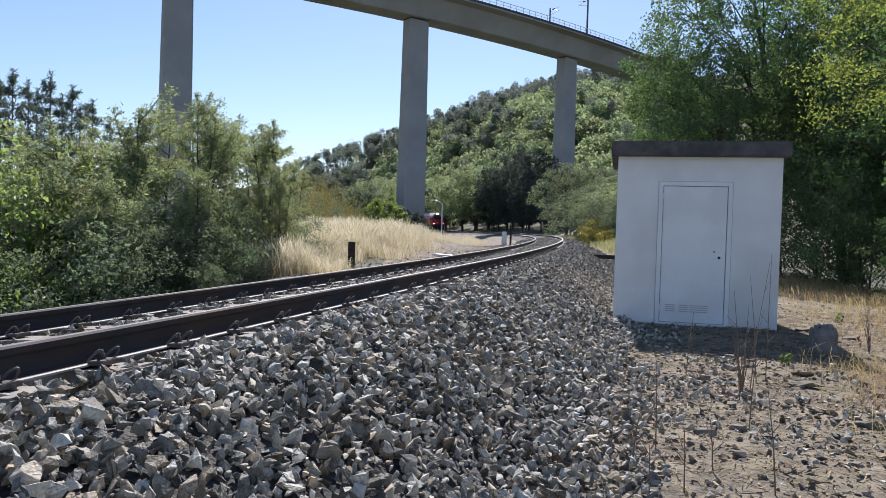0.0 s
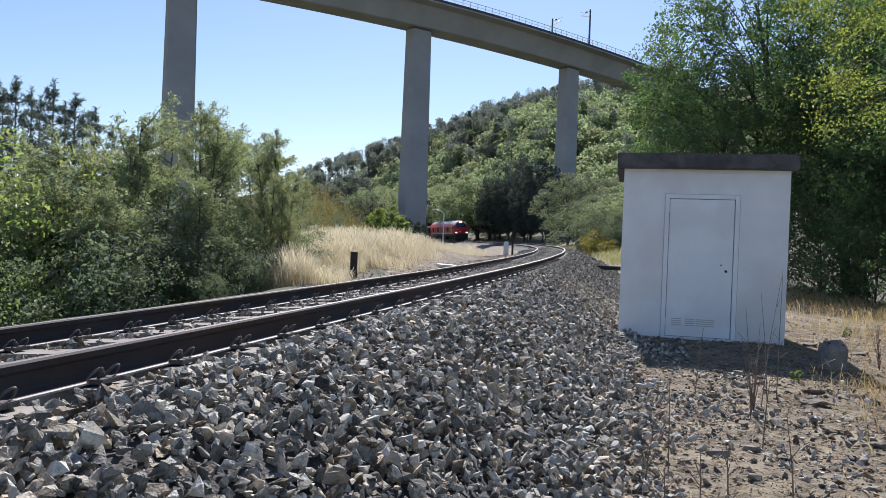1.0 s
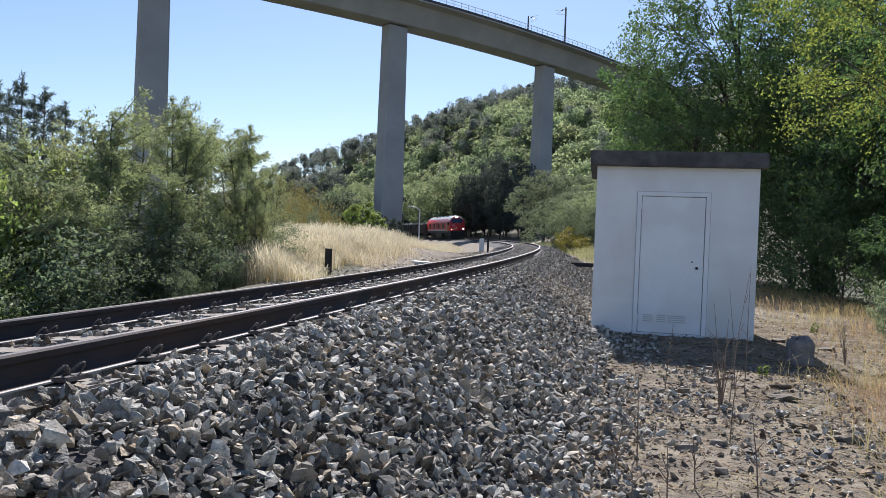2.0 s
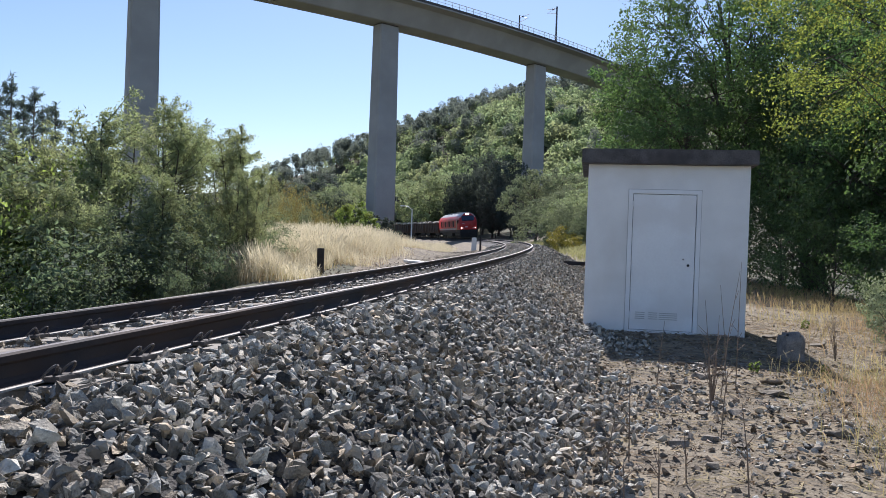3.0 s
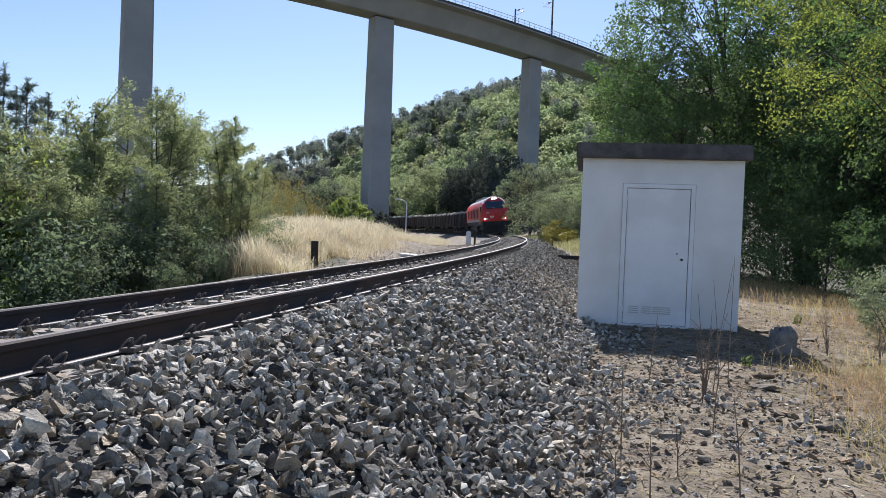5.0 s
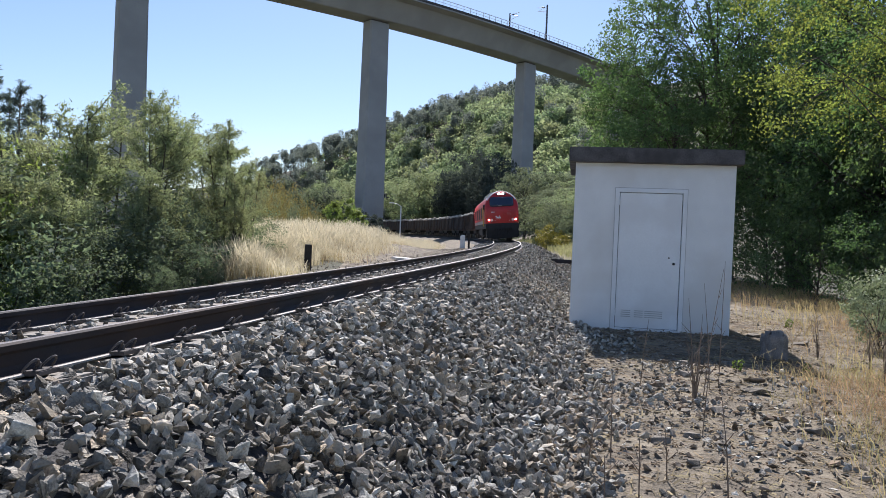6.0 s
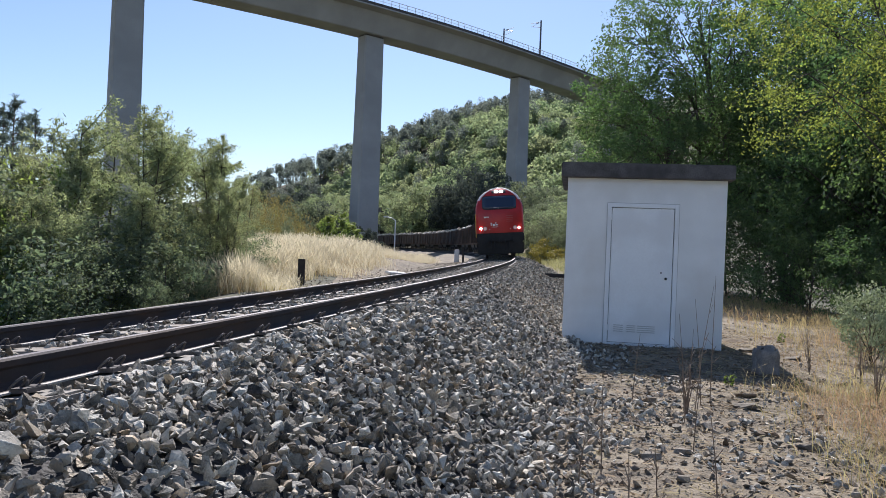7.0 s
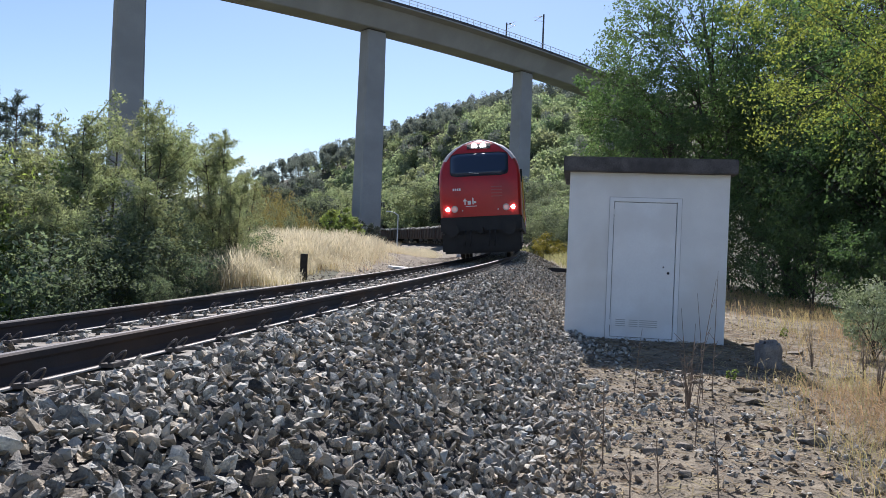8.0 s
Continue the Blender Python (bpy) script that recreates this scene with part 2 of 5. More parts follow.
def part(name, bm, mat, parent=None, label="", smooth=False):
    """Links a bmesh (or a mesh) as one object under a thing or a part."""
    if isinstance(bm, bmesh.types.BMesh):
        me = bpy.data.meshes.new(name)
        bm.to_mesh(me)
        bm.free()
        if smooth:
            me.polygons.foreach_set("use_smooth", [True] * len(me.polygons))
    else:
        me = bm
    if mat and not me.materials:
        me.materials.append(mat)
    ob = new(name, me)
    ob.parent = parent
    if label:
        ob["label"] = label
    return ob


def box(x0, x1, y0, y1, z0, z1, bevel=0.0, bm=None, taper=0.0):
    own = bm is None
    bm = bm or bmesh.new()
    t = taper
    co = [(x0, y0, z0), (x1, y0, z0), (x1, y1, z0), (x0, y1, z0),
          (x0 + t, y0 + t, z1), (x1 - t, y0 + t, z1), (x1 - t, y1 - t, z1), (x0 + t, y1 - t, z1)]
    v = [bm.verts.new(c) for c in co]
    fs = [bm.faces.new([v[i] for i in f]) for f in ((3, 2, 1, 0), (4, 5, 6, 7), (0, 1, 5, 4), (1, 2, 6, 5), (2, 3, 7, 6), (3, 0, 4, 7))]
    if bevel:
        edges = list({e for f in fs for e in f.edges})
        bmesh.ops.bevel(bm, geom=edges, offset=bevel, segments=2, affect="EDGES")
    return bm


def tube(points, radii, sides=7, bm=None, closed=True):
    """A tapered tube along points."""
    bm = bm or bmesh.new()
    pts = [Vector(p) for p in points]
    rings = []
    for i, p in enumerate(pts):
        d = (pts[min(i + 1, len(pts) - 1)] - pts[max(i - 1, 0)]).normalized()
        a = d.orthogonal().normalized()
        if rings:
            a = (last - d * last.dot(d)).normalized()
        last = a
        b = d.cross(a)
        r = radii[i] if isinstance(radii, (list, tuple)) else radii
        rings.append([bm.verts.new(p + (a * math.cos(q) + b * math.sin(q)) * r)
                      for q in (2 * math.pi * j / sides for j in range(sides))])
    for r0, r1 in zip(rings, rings[1:]):
        for j in range(sides):
            bm.faces.new((r0[j], r0[(j + 1) % sides], r1[(j + 1) % sides], r1[j]))
    if closed:
        bm.faces.new(rings[0][::-1])
        bm.faces.new(rings[-1])
    return bm


def smooth01(a, b, v):
    t = np.clip((np.asarray(v, float) - a) / (b - a), 0, 1)
    return t * t * (3 - 2 * t)


# ---- the line of the track: heading, curvature and gradient along its length s, from the near end ----
KNOTS = (0, 20, 40, 60, 80, 105, 140, 200)
BEND = (0.00467, 0.00269, 0.0027, 0.0035, 0.00257, 0.0028, 0.00362, 0.00378)
STEP = 0.25
LINE_S = np.arange(-24, 380, STEP)
_h = np.cumsum(np.interp(LINE_S, KNOTS, BEND)) * STEP
_zero = int(round(24 / STEP))
LINE_H = _h - _h[_zero] + radians(-16.552)
_x, _y = np.cumsum(-np.sin(LINE_H)) * STEP, np.cumsum(np.cos(LINE_H)) * STEP
LINE_X, LINE_Y = _x - _x[_zero] - 2.411, _y - _y[_zero] + 4.263
LINE_Z = 0.62 + 0.00997 * LINE_S - 0.0000284 * LINE_S ** 2
CANT = radians(4.8)
GAUGE = 1.668


def on_track(s, left=0.0, up=0.0, canted=True):
    """Places at s along the track, left of its middle and above its rail tops (numpy arrays)."""
    s = np.asarray(s, float)
    x, y, z, h = (np.interp(s, LINE_S, a) for a in (LINE_X, LINE_Y, LINE_Z, LINE_H))
    c = CANT if canted else 0.0
    side = left * math.cos(c) + up * math.sin(c)
    return np.stack([x - np.cos(h) * side, y - np.sin(h) * side, z + up * math.cos(c) - left * math.sin(c)], -1)


def track_matrix(s, left=0.0, up=0.0):
    """The pose on the track at s; its y runs along the line, x to the right, z up from the canted track."""
    h = float(np.interp(s, LINE_S, LINE_H))
    p = on_track(s, left, up)
    return Matrix.Translation(Vector(p)) @ Matrix.Rotation(h, 4, "Z") @ Matrix.Rotation(-CANT, 4, "Y")


COARSE = slice(0, len(LINE_S), 8)


def track_coords(x, y):
    """For places x, y: the length along the track and the way left of it."""
    x, y = np.atleast_1d(x).astype(float), np.atleast_1d(y).astype(float)
    s, l = np.empty(len(x)), np.empty(len(x))
    cx, cy, ch, cs = LINE_X[COARSE], LINE_Y[COARSE], LINE_H[COARSE], LINE_S[COARSE]
    for a in range(0, len(x), 4000):
        xx, yy = x[a:a + 4000], y[a:a + 4000]
        i = ((xx[:, None] - cx) ** 2 + (yy[:, None] - cy) ** 2).argmin(1)
        dx, dy = xx - cx[i], yy - cy[i]
        s[a:a + 4000] = cs[i] + np.clip(-dx * np.sin(ch[i]) + dy * np.cos(ch[i]), -2, 2)
        l[a:a + 4000] = np.where((i == 0) | (i == len(cs) - 1), np.sign(-dx * np.cos(ch[i]) - dy * np.sin(ch[i])) * np.hypot(dx, dy),
                                 -dx * np.cos(ch[i]) - dy * np.sin(ch[i]))
    return s, l


CREST_X = (-700, -260, -150, -64, -2, 46, 72, 150, 300, 700)
CREST_Z = (8, 2, 2, 13.5, 28, 42, 48, 58, 66, 50)


def ground_z(x, y):
    """Height of the ground: track bed, bank of dry grass, valley and wooded hill."""
    x, y = np.atleast_1d(x).astype(float), np.atleast_1d(y).astype(float)
    s, l = track_coords(x, y)
    zt = np.interp(s, LINE_S, LINE_Z)
    r = -l
    right = zt - 0.63 - 0.012 * np.clip(r - 3, 0, 6) - 0.9 * smooth01(8.6, 15, r) * (1 - smooth01(25, 50, s))
    right = right + smooth01(22, 60, s) * smooth01(2.5, 7, r) * 0.75 + smooth01(50, 110, s) * 0.22 * np.clip(r - 7, 0, 60)
    edge = 2.9 + 8.6 * smooth01(8, 34, s) + 6 * smooth01(60, 130, s)
    left = zt - 0.45 + 0.42 * smooth01(11, 23, s) * (1 - smooth01(28, 50, s)) * smooth01(3.0, 5.5, l)
    left = left - 0.5 * smooth01(30, 56, s) * smooth01(2.6, 5, l) - 5.5 * smooth01(edge, edge + 8, l)
    z = np.where(l > 0, left, right)
    z = np.where(np.abs(l) < 2.3, zt - 0.72, z)
    crest = np.interp(x, CREST_X, CREST_Z)
    rise = smooth01(135, 330, y + 0.15 * np.abs(x)) * (1 - 0.55 * smooth01(360, 700, y))
    hill = crest * rise * smooth01(6, 60, np.abs(l))
    wav = 0.03 * np.sin(x * 1.7 + 0.4 * y) * np.sin(y * 1.3 - 0.3 * x) + 0.01 * np.sin(x * 4.1) * np.sin(y * 3.7)
    return z + hill + wav * smooth01(2.6, 4.5, np.abs(l))


def ground_at(x, y):
    return float(ground_z(x, y)[0])


# ---- ground: one sheet to the horizon ----
def axis(inner0, inner1, step, out0, out1, grow=1.13):
    a = list(np.arange(inner0, inner1, step))
    d, v = step, inner1
    while v < out1:
        a.append(v)
        d *= grow
        v += d
    a.append(out1)
    d, v = step, inner0
    while v > out0:
        d *= grow
        v -= d
        a.insert(0, max(v, out0))
    return np.array(a)


def build_ground():
    gx, gy = axis(-9, 13, 0.3, -2500, 2500), axis(-2, 26, 0.3, -600, 3500, 1.07)
    xx, yy = np.meshgrid(gx, gy)
    zz = ground_z(xx.ravel(), yy.ravel())
    n, m = len(gx), len(gy)
    i = (np.arange(m - 1)[:, None] * n + np.arange(n - 1)[None, :]).ravel()
    faces = np.stack([i, i + 1, i + n + 1, i + n], 1)
    s, l = track_coords(xx.ravel()[i], yy.ravel()[i])
    wood = (l < -9.3) | (l > 3.0 + 8.5 * smooth01(13, 36, s)) | (s > 110) & (np.abs(l) > 6)
    me = mesh_from("ground", np.stack([xx.ravel(), yy.ravel(), zz], 1), faces, [M_EARTH, M_FLOOR], smooth=True, index=wood.astype(int))
    tagged(new("ground", me), "dry brown earth with thin straw beside the railway", "ground", kind="structure")


build_ground()


# ---- track: ballast bed, rails, sleepers, clips ----
PROFILE_L = (-4.2, -3.5, -2.86, -2.45, -2.05, -1.72, -1.45, -1.15, -1.0, -0.9, -0.6, 0.0, 0.6, 0.9, 1.0, 1.7, 2.3, 2.9)
PROFILE_Z = (-0.76, -0.62, -0.575, -0.36, -0.17, -0.085, -0.07, -0.102, -0.125, -0.15, -0.17, -0.2, -0.225, -0.27, -0.285, -0.31, -0.5, -0.74)


def bed_z(l):
    """Height of the ballast relative to the rail tops' middle, by the way left."""
    return np.interp(l, PROFILE_L, PROFILE_Z)


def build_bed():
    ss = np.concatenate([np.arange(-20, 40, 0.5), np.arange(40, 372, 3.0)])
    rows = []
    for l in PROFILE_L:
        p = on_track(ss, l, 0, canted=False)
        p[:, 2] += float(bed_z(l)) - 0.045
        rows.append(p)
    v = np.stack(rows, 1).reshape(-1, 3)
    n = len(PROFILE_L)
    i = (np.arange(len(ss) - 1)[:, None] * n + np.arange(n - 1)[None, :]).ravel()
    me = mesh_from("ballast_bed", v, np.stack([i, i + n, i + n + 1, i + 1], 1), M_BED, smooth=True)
    return tagged(new("ballast_bed", me), "grey crushed granite ballast heaped under and beside the track, bed coloured as shaded gaps", "ballast", kind="structure")


ballast = build_bed()
RAIL_SHAPE = [(-0.070, -0.159), (0.070, -0.159), (0.070, -0.150), (0.058, -0.146), (0.020, -0.128), (0.009, -0.110), (0.008, -0.055), (0.033, -0.040),
              (0.036, -0.012), (0.027, -0.001), (0.012, 0.001), (-0.012, 0.001), (-0.027, -0.001), (-0.036, -0.012), (-0.033, -0.040),
              (-0.008, -0.055), (-0.009, -0.110), (-0.020, -0.128), (-0.058, -0.146), (-0.070, -0.150)]


def build_track():
    track = tagged(new("railway_track"), "single railway line with rusty rails on concrete sleepers", "railway track")
    ss = np.concatenate([np.arange(-20, 60, 0.5), np.arange(60, 372, 2.0)])
    n = len(RAIL_SHAPE)
    for off in (-(GAUGE + 0.072) / 2, (GAUGE + 0.072) / 2):
        v = np.stack([on_track(ss, off - a, b) for a, b in RAIL_SHAPE], 1).reshape(-1, 3)
        i = np.arange(len(ss) - 1)[:, None] * n
        j = np.arange(n)[None, :]
        k = (j + 1) % n
        faces = np.stack([i + j, i + k, i + n + k, i + n + j], -1).reshape(-1, 4)
        index = np.tile([1 if 9 <= q <= 11 else 2 if q in (1, 2, 18, 19) else 0 for q in range(n)], len(ss) - 1)
        part("rail", mesh_from("rail", v, faces, [M_RAIL, M_HEAD, M_FOOTLIT], index=index), None, track)
    bm = bmesh.new()
    box(-1.16, 1.16, -0.14, 0.14, -0.38, -0.172, 0.012, bm)
    sleeper = bpy.data.meshes.new("sleeper")
    bm.to_mesh(sleeper)
    bm.free()
    sleeper.materials.append(M_SLEEPER)
    bm = bmesh.new()
    for side in (-1, 1):
        pts = []
        for q in range(9):
            a = math.pi * q / 8
            pts.append((0.02 + 0.05 * math.sin(a), side * (0.056 - 0.038 * math.cos(a)), 0.012 + 0.052 * math.sin(a)))
        tube(pts, 0.0065, 5, bm)
    tube([(0.03, 0, -0.01), (0.03, 0, 0.045)], 0.010, 6, bm)
    tube([(0.03, 0, 0.022), (0.03, 0, 0.04)], 0.014, 6, bm)
    box(0.0, 0.09, -0.07, 0.07, -0.012, 0.012, 0.004, bm)
    clip = bpy.data.meshes.new("clip")
    bm.to_mesh(clip)
    bm.free()
    clip.materials.append(M_CLIP)
    # the sleepers are spaced 0.6 m; clips only where they can be made out
    for i in range(-22, 120):
        s = i * 0.6 - 0.42
        so = part("sleeper", sleeper, None, track)
        so.matrix_world = track_matrix(s)
        if -8 < i < 42:
            for rail in (-1, 1):
                for side in (-1, 1):
                    c = part("rail_clip", clip, None, track)
                    x = rail * (GAUGE + 0.072) / 2 + side * 0.058
                    c.matrix_world = track_matrix(s) @ pose(x, 0, -0.148, 0, 0, 0 if side > 0 else 180)
    return track


build_track()


def stone_shapes(count, points, seed):
    """Angular broken stones: hulls of scattered points, of radius about 1."""
    rng = np.random.default_rng(seed)
    shapes = []
    for _ in range(count):
        bm = bmesh.new()
        for _ in range(points):
            d = rng.normal(size=3)
            d /= np.linalg.norm(d)
            bm.verts.new(Vector(d * rng.uniform(0.62, 1.1) * np.array((1.2, 0.85, 0.55))))
        r = bmesh.ops.convex_hull(bm, input=bm.verts)
        loose = [v for v in bm.verts if not v.link_faces]
        bmesh.ops.delete(bm, geom=loose, context="VERTS")
        bmesh.ops.triangulate(bm, faces=bm.faces)
        bm.verts.index_update()
        shapes.append((np.array([v.co[:] for v in bm.verts]), np.array([[v.index for v in f.verts] for f in bm.faces])))
        bm.free()
    return shapes


def random_turns(rng, n, tilt=1.0):
    q = rng.normal(size=(n, 4))
    q[:, 1:3] *= tilt
    q /= np.linalg.norm(q, axis=1)[:, None]
    w, x, y, z = q.T
    return np.stack([1 - 2 * (y * y + z * z), 2 * (x * y - z * w), 2 * (x * z + y * w), 2 * (x * y + z * w), 1 - 2 * (x * x + z * z),
                     2 * (y * z - x * w), 2 * (x * z - y * w), 2 * (y * z + x * w), 1 - 2 * (x * x + y * y)], 1).reshape(-1, 3, 3)


def scatter(shapes, places, sizes, rng, tilt=1.0):
    """Many turned copies of a few shapes as one set of triangles."""
    pick = rng.integers(0, len(shapes), len(places))
    turn = random_turns(rng, len(places), tilt)
    vs, fs, base = [], [], 0
    for k, (v, f) in enumerate(shapes):
        idx = np.flatnonzero(pick == k)
        if not len(idx):
            continue
        w = np.einsum("nij,vj->nvi", turn[idx], v) * sizes[idx][:, None, None] + places[idx][:, None, :]
        vs.append(w.reshape(-1, 3))
        fs.append((f[None] + (np.arange(len(idx)) * len(v))[:, None, None] + base).reshape(-1, 3))
        base += len(idx) * len(v)
    return np.concatenate(vs), np.concatenate(fs)


def build_stones():
    rng = np.random.default_rng(5)
    shapes = stone_shapes(30, 11, 3)
    S, L, R = [], [], []

    def band(s0, s1, l0, l1, density, r0, r1):
        n = int((s1 - s0) * (l1 - l0) * density)
        S.append(rng.uniform(s0, s1, n))
        L.append(rng.uniform(l0, l1, n))
        R.append(rng.uniform(0, 1, n) ** 1.6 * (r1 - r0) + r0)

    band(-14, -7, -3.6, -0.98, 160, 0.03, 0.055)
    band(-7, -3.2, -3.5, -0.98, 330, 0.022, 0.052)
    band(-14, -3.5, -0.8, 2.6, 60, 0.03, 0.05)
    band(-3.2, 4, -3.2, -0.98, 720, 0.019, 0.053)
    band(-4, 4, -3.65, -3.2, 560, 0.016, 0.046)
    band(-4.5, 5, -4.3, -3.65, 430, 0.013, 0.038)
    band(-4.5, 5, -5.3, -4.3, 190, 0.014, 0.04)
    band(5, 9, -3.9, -3.3, 200, 0.018, 0.042)
    band(4, 12, -3.3, -0.98, 500, 0.021, 0.049)
    band(12, 30, -3.2, -0.98, 230, 0.028, 0.05)
    band(30, 60, -3.1, -0.98, 60, 0.04, 0.075)
    band(-3.5, 12, -0.8, 0.8, 190, 0.022, 0.042)
    band(12, 35, -0.8, 0.8, 80, 0.03, 0.05)
    band(-4, 30, 0.95, 2.7, 90, 0.03, 0.05)
    band(30, 60, -0.8, 2.9, 35, 0.04, 0.07)
    S, L, R = np.concatenate(S), np.concatenate(L), np.concatenate(R)
    at_sleeper = np.abs(((S + 0.42) / 0.6) - np.round((S + 0.42) / 0.6)) < 0.19
    keep = ~(at_sleeper & (np.abs(L) < 1.24) & (rng.uniform(0, 1, len(S)) < np.where(L < -0.98, 0.0, 0.7)))
    S, L, R = S[keep], L[keep], R[keep]
    P = on_track(S, 0, 0, canted=False)
    h = np.interp(S, LINE_S, LINE_H)
    P[:, 0] -= np.cos(h) * L
    P[:, 1] -= np.sin(h) * L
    lumps = 0.025 * np.sin(S * 3.1 + L * 2) * np.sin(S * 1.3 - L * 4.2)
    P[:, 2] += np.maximum(bed_z(L), -0.645) + R * rng.uniform(-1.1, 0.9, len(S)) + lumps * (L < -1.2)
    # the nearest stones are parts of their own, the rest one heap
    near = np.flatnonzero((S > -1.6) & (S < 0.9) & (L < -1.3) & (L > -3.0))[:290]
    rest = np.ones(len(S), bool)
    rest[near] = False
    coarse = stone_shapes(16, 8, 4)
    for group, kinds in ((rest & (S < 9) & (S > -3.5), shapes), (rest & ~((S < 9) & (S > -3.5)), coarse)):
        v, f = scatter(kinds, P[group], R[group], rng, 0.62)
        heap = part("stones", mesh_from("stones", v, f, M_STONE), None, ballast)
        heap["kind"] = "stuff"
    meshes = [mesh_from("stone", a, b, M_STONE_ONE) for a, b in shapes]
    turn = random_turns(rng, len(near), 0.62)
    for i, k in enumerate(near):
        o = part("stone", meshes[i % len(meshes)], None, ballast)
        o.matrix_world = Matrix.Translation(P[k]) @ Matrix(turn[i].tolist()).to_4x4() @ Matrix.Diagonal((R[k], R[k], R[k], 1))


build_stones()


# ---- the hut ----
HUT = pose(2.491, 10.54, 0.07, 0, 0, -13.7)   # its front left corner; x along the front, y inwards
HUT_W, HUT_D, HUT_H = 2.15, 2.1, 2.30


def build_hut():
    hut = tagged(new("equipment_hut"), "small white plastered trackside hut with a flat dark roof slab", "hut")
    d0, d1, dz = 0.575, 1.515, 1.945
    bm = bmesh.new()
    box(0, d0, 0, 0.15, -0.15, HUT_H, 0, bm)
    box(d1, HUT_W, 0, 0.15, -0.15, HUT_H, 0, bm)
    box(d0, d1, 0, 0.15, dz, HUT_H, 0, bm)
    box(d0, d1, 0, 0.15, -0.15, -0.02, 0, bm)
    bmesh.ops.remove_doubles(bm, verts=bm.verts, dist=0.0005)
    part("front_wall", bm, M_PLASTER, hut)
    part("side_wall", box(0, 0.15, 0.15, HUT_D - 0.15, -0.15, HUT_H), M_PLASTER, hut)
    part("side_wall", box(HUT_W - 0.15, HUT_W, 0.15, HUT_D - 0.15, -0.15, HUT_H), M_PLASTER, hut)
    part("back_wall", box(0, HUT_W, HUT_D - 0.15, HUT_D, -0.15, HUT_H), M_PLASTER, hut)
    bm = box(-0.095, HUT_W + 0.08, -0.13, HUT_D + 0.1, HUT_H, HUT_H + 0.205, 0.012)
    bmesh.ops.subdivide_edges(bm, edges=[e for e in bm.edges if e.calc_length() > 1], cuts=14)
    for v in bm.verts:
        v.co.z += 0.006 * noise.noise(v.co * 3.1)
        v.co.y += 0.006 * noise.noise(v.co * 4.3 + Vector((3, 1, 7)))
    part("roof_slab", bm, M_SLAB, hut, "dark weathered concrete roof slab")
    bm = bmesh.new()
    f = 0.045
    box(d0 - 0.012, d0 + f, -0.026, 0.06, -0.03, dz + 0.012, 0.004, bm)
    box(d1 - f, d1 + 0.012, -0.026, 0.06, -0.03, dz + 0.012, 0.004, bm)
    box(d0 + f, d1 - f, -0.026, 0.06, dz - f, dz + 0.012, 0.004, bm)
    box(d0 + f, d1 - f, -0.026, 0.06, -0.03, 0.015, 0.004, bm)
    part("door_frame", bm, M_DOOR, hut, "white steel door frame")
    # thin grey strips draw the joint and its shadow line round the frame
    bm = bmesh.new()
    box(d0 - 0.020, d0 - 0.013, -0.004, 0.02, -0.02, dz + 0.02, 0, bm)
    box(d1 + 0.013, d1 + 0.020, -0.004, 0.02, -0.02, dz + 0.02, 0, bm)
    box(d0 - 0.013, d1 + 0.013, -0.004, 0.02, dz + 0.013, dz + 0.02, 0, bm)
    part("frame_joint_shadow", bm, M_GREYPAINT, hut, "grey joint line round the door frame, drawn in for its thin shadow")
    part("door_gap", box(d0 + f, d1 - f, 0.03, 0.05, 0.015, dz - f), M_DARK, hut)
    door = part("door", box(d0 + f + 0.007, d1 - f - 0.007, -0.008, 0.028, 0.022, dz - f - 0.007, 0.004), M_DOOR, hut,
                "white painted steel door, closed")
    for k, (a, w) in enumerate(((0.70, 0.13), (0.88, 0.12), (1.02, 0.24))):
        for i in range(4):
            z = 0.17 + i * 0.028
            bm = bmesh.new()
            box(a, a + w, -0.017, -0.006, z, z + 0.010, 0.002, bm)
            part("louvre", bm, M_GREYPAINT, door)
    bm = tube([(d1 - 0.135, -0.010, 0.93), (d1 - 0.135, -0.03, 0.93)], 0.018, 12)
    part("lock", bm, M_DARK, door, "black round lock")
    bm = tube([(d1 - 0.2, -0.0085, 1.01), (d1 - 0.2, -0.0105, 1.01)], 0.012, 8)
    part("stain", bm, M_SLAB, door, "small dark scuff")
    part("hinge", tube([(d0 + f + 0.004, -0.012, 1.72), (d0 + f + 0.004, -0.012, 1.80)], 0.009, 8), M_DOOR, door)
    part("hinge", tube([(d0 + f + 0.004, -0.012, 0.18), (d0 + f + 0.004, -0.012, 0.26)], 0.009, 8), M_DOOR, door)
    hut.matrix_world = HUT
    return hut


build_hut()


def build_block():
    bm = box(-0.12, 0.12, -0.11, 0.11, -0.06, 0.31, 0.035)
    bmesh.ops.subdivide_edges(bm, edges=[e for e in bm.edges if e.calc_length() > 0.1], cuts=4, use_grid_fill=True)
    for v in bm.verts:
        v.co += Vector((noise.noise(v.co * 7), noise.noise(v.co * 7 + Vector((5, 5, 5))), noise.noise(v.co * 6 + Vector((9, 0, 2))))) * 0.025
        if v.co.z < 0.1:
            v.co.x *= 1.12
    ob = part("concrete_block", bm, M_BLOCK, smooth=True)
    ob.matrix_world = pose(4.3, 8.25, ground_at(4.3, 8.25), 0, 0, -12)
    tagged(ob, "old rough grey concrete block standing on dry ground", "concrete block")


build_block()


# ---- the viaduct ----
PIERS = ((-119.0, 86.0), (-81.5, 101.5), (-42.4, 121.0), (-5.5, 144.8), (28.0, 173.3), (58.0, 205.0), (84.0, 240.0))
DECK_Z = 41.3        # underside of the girder


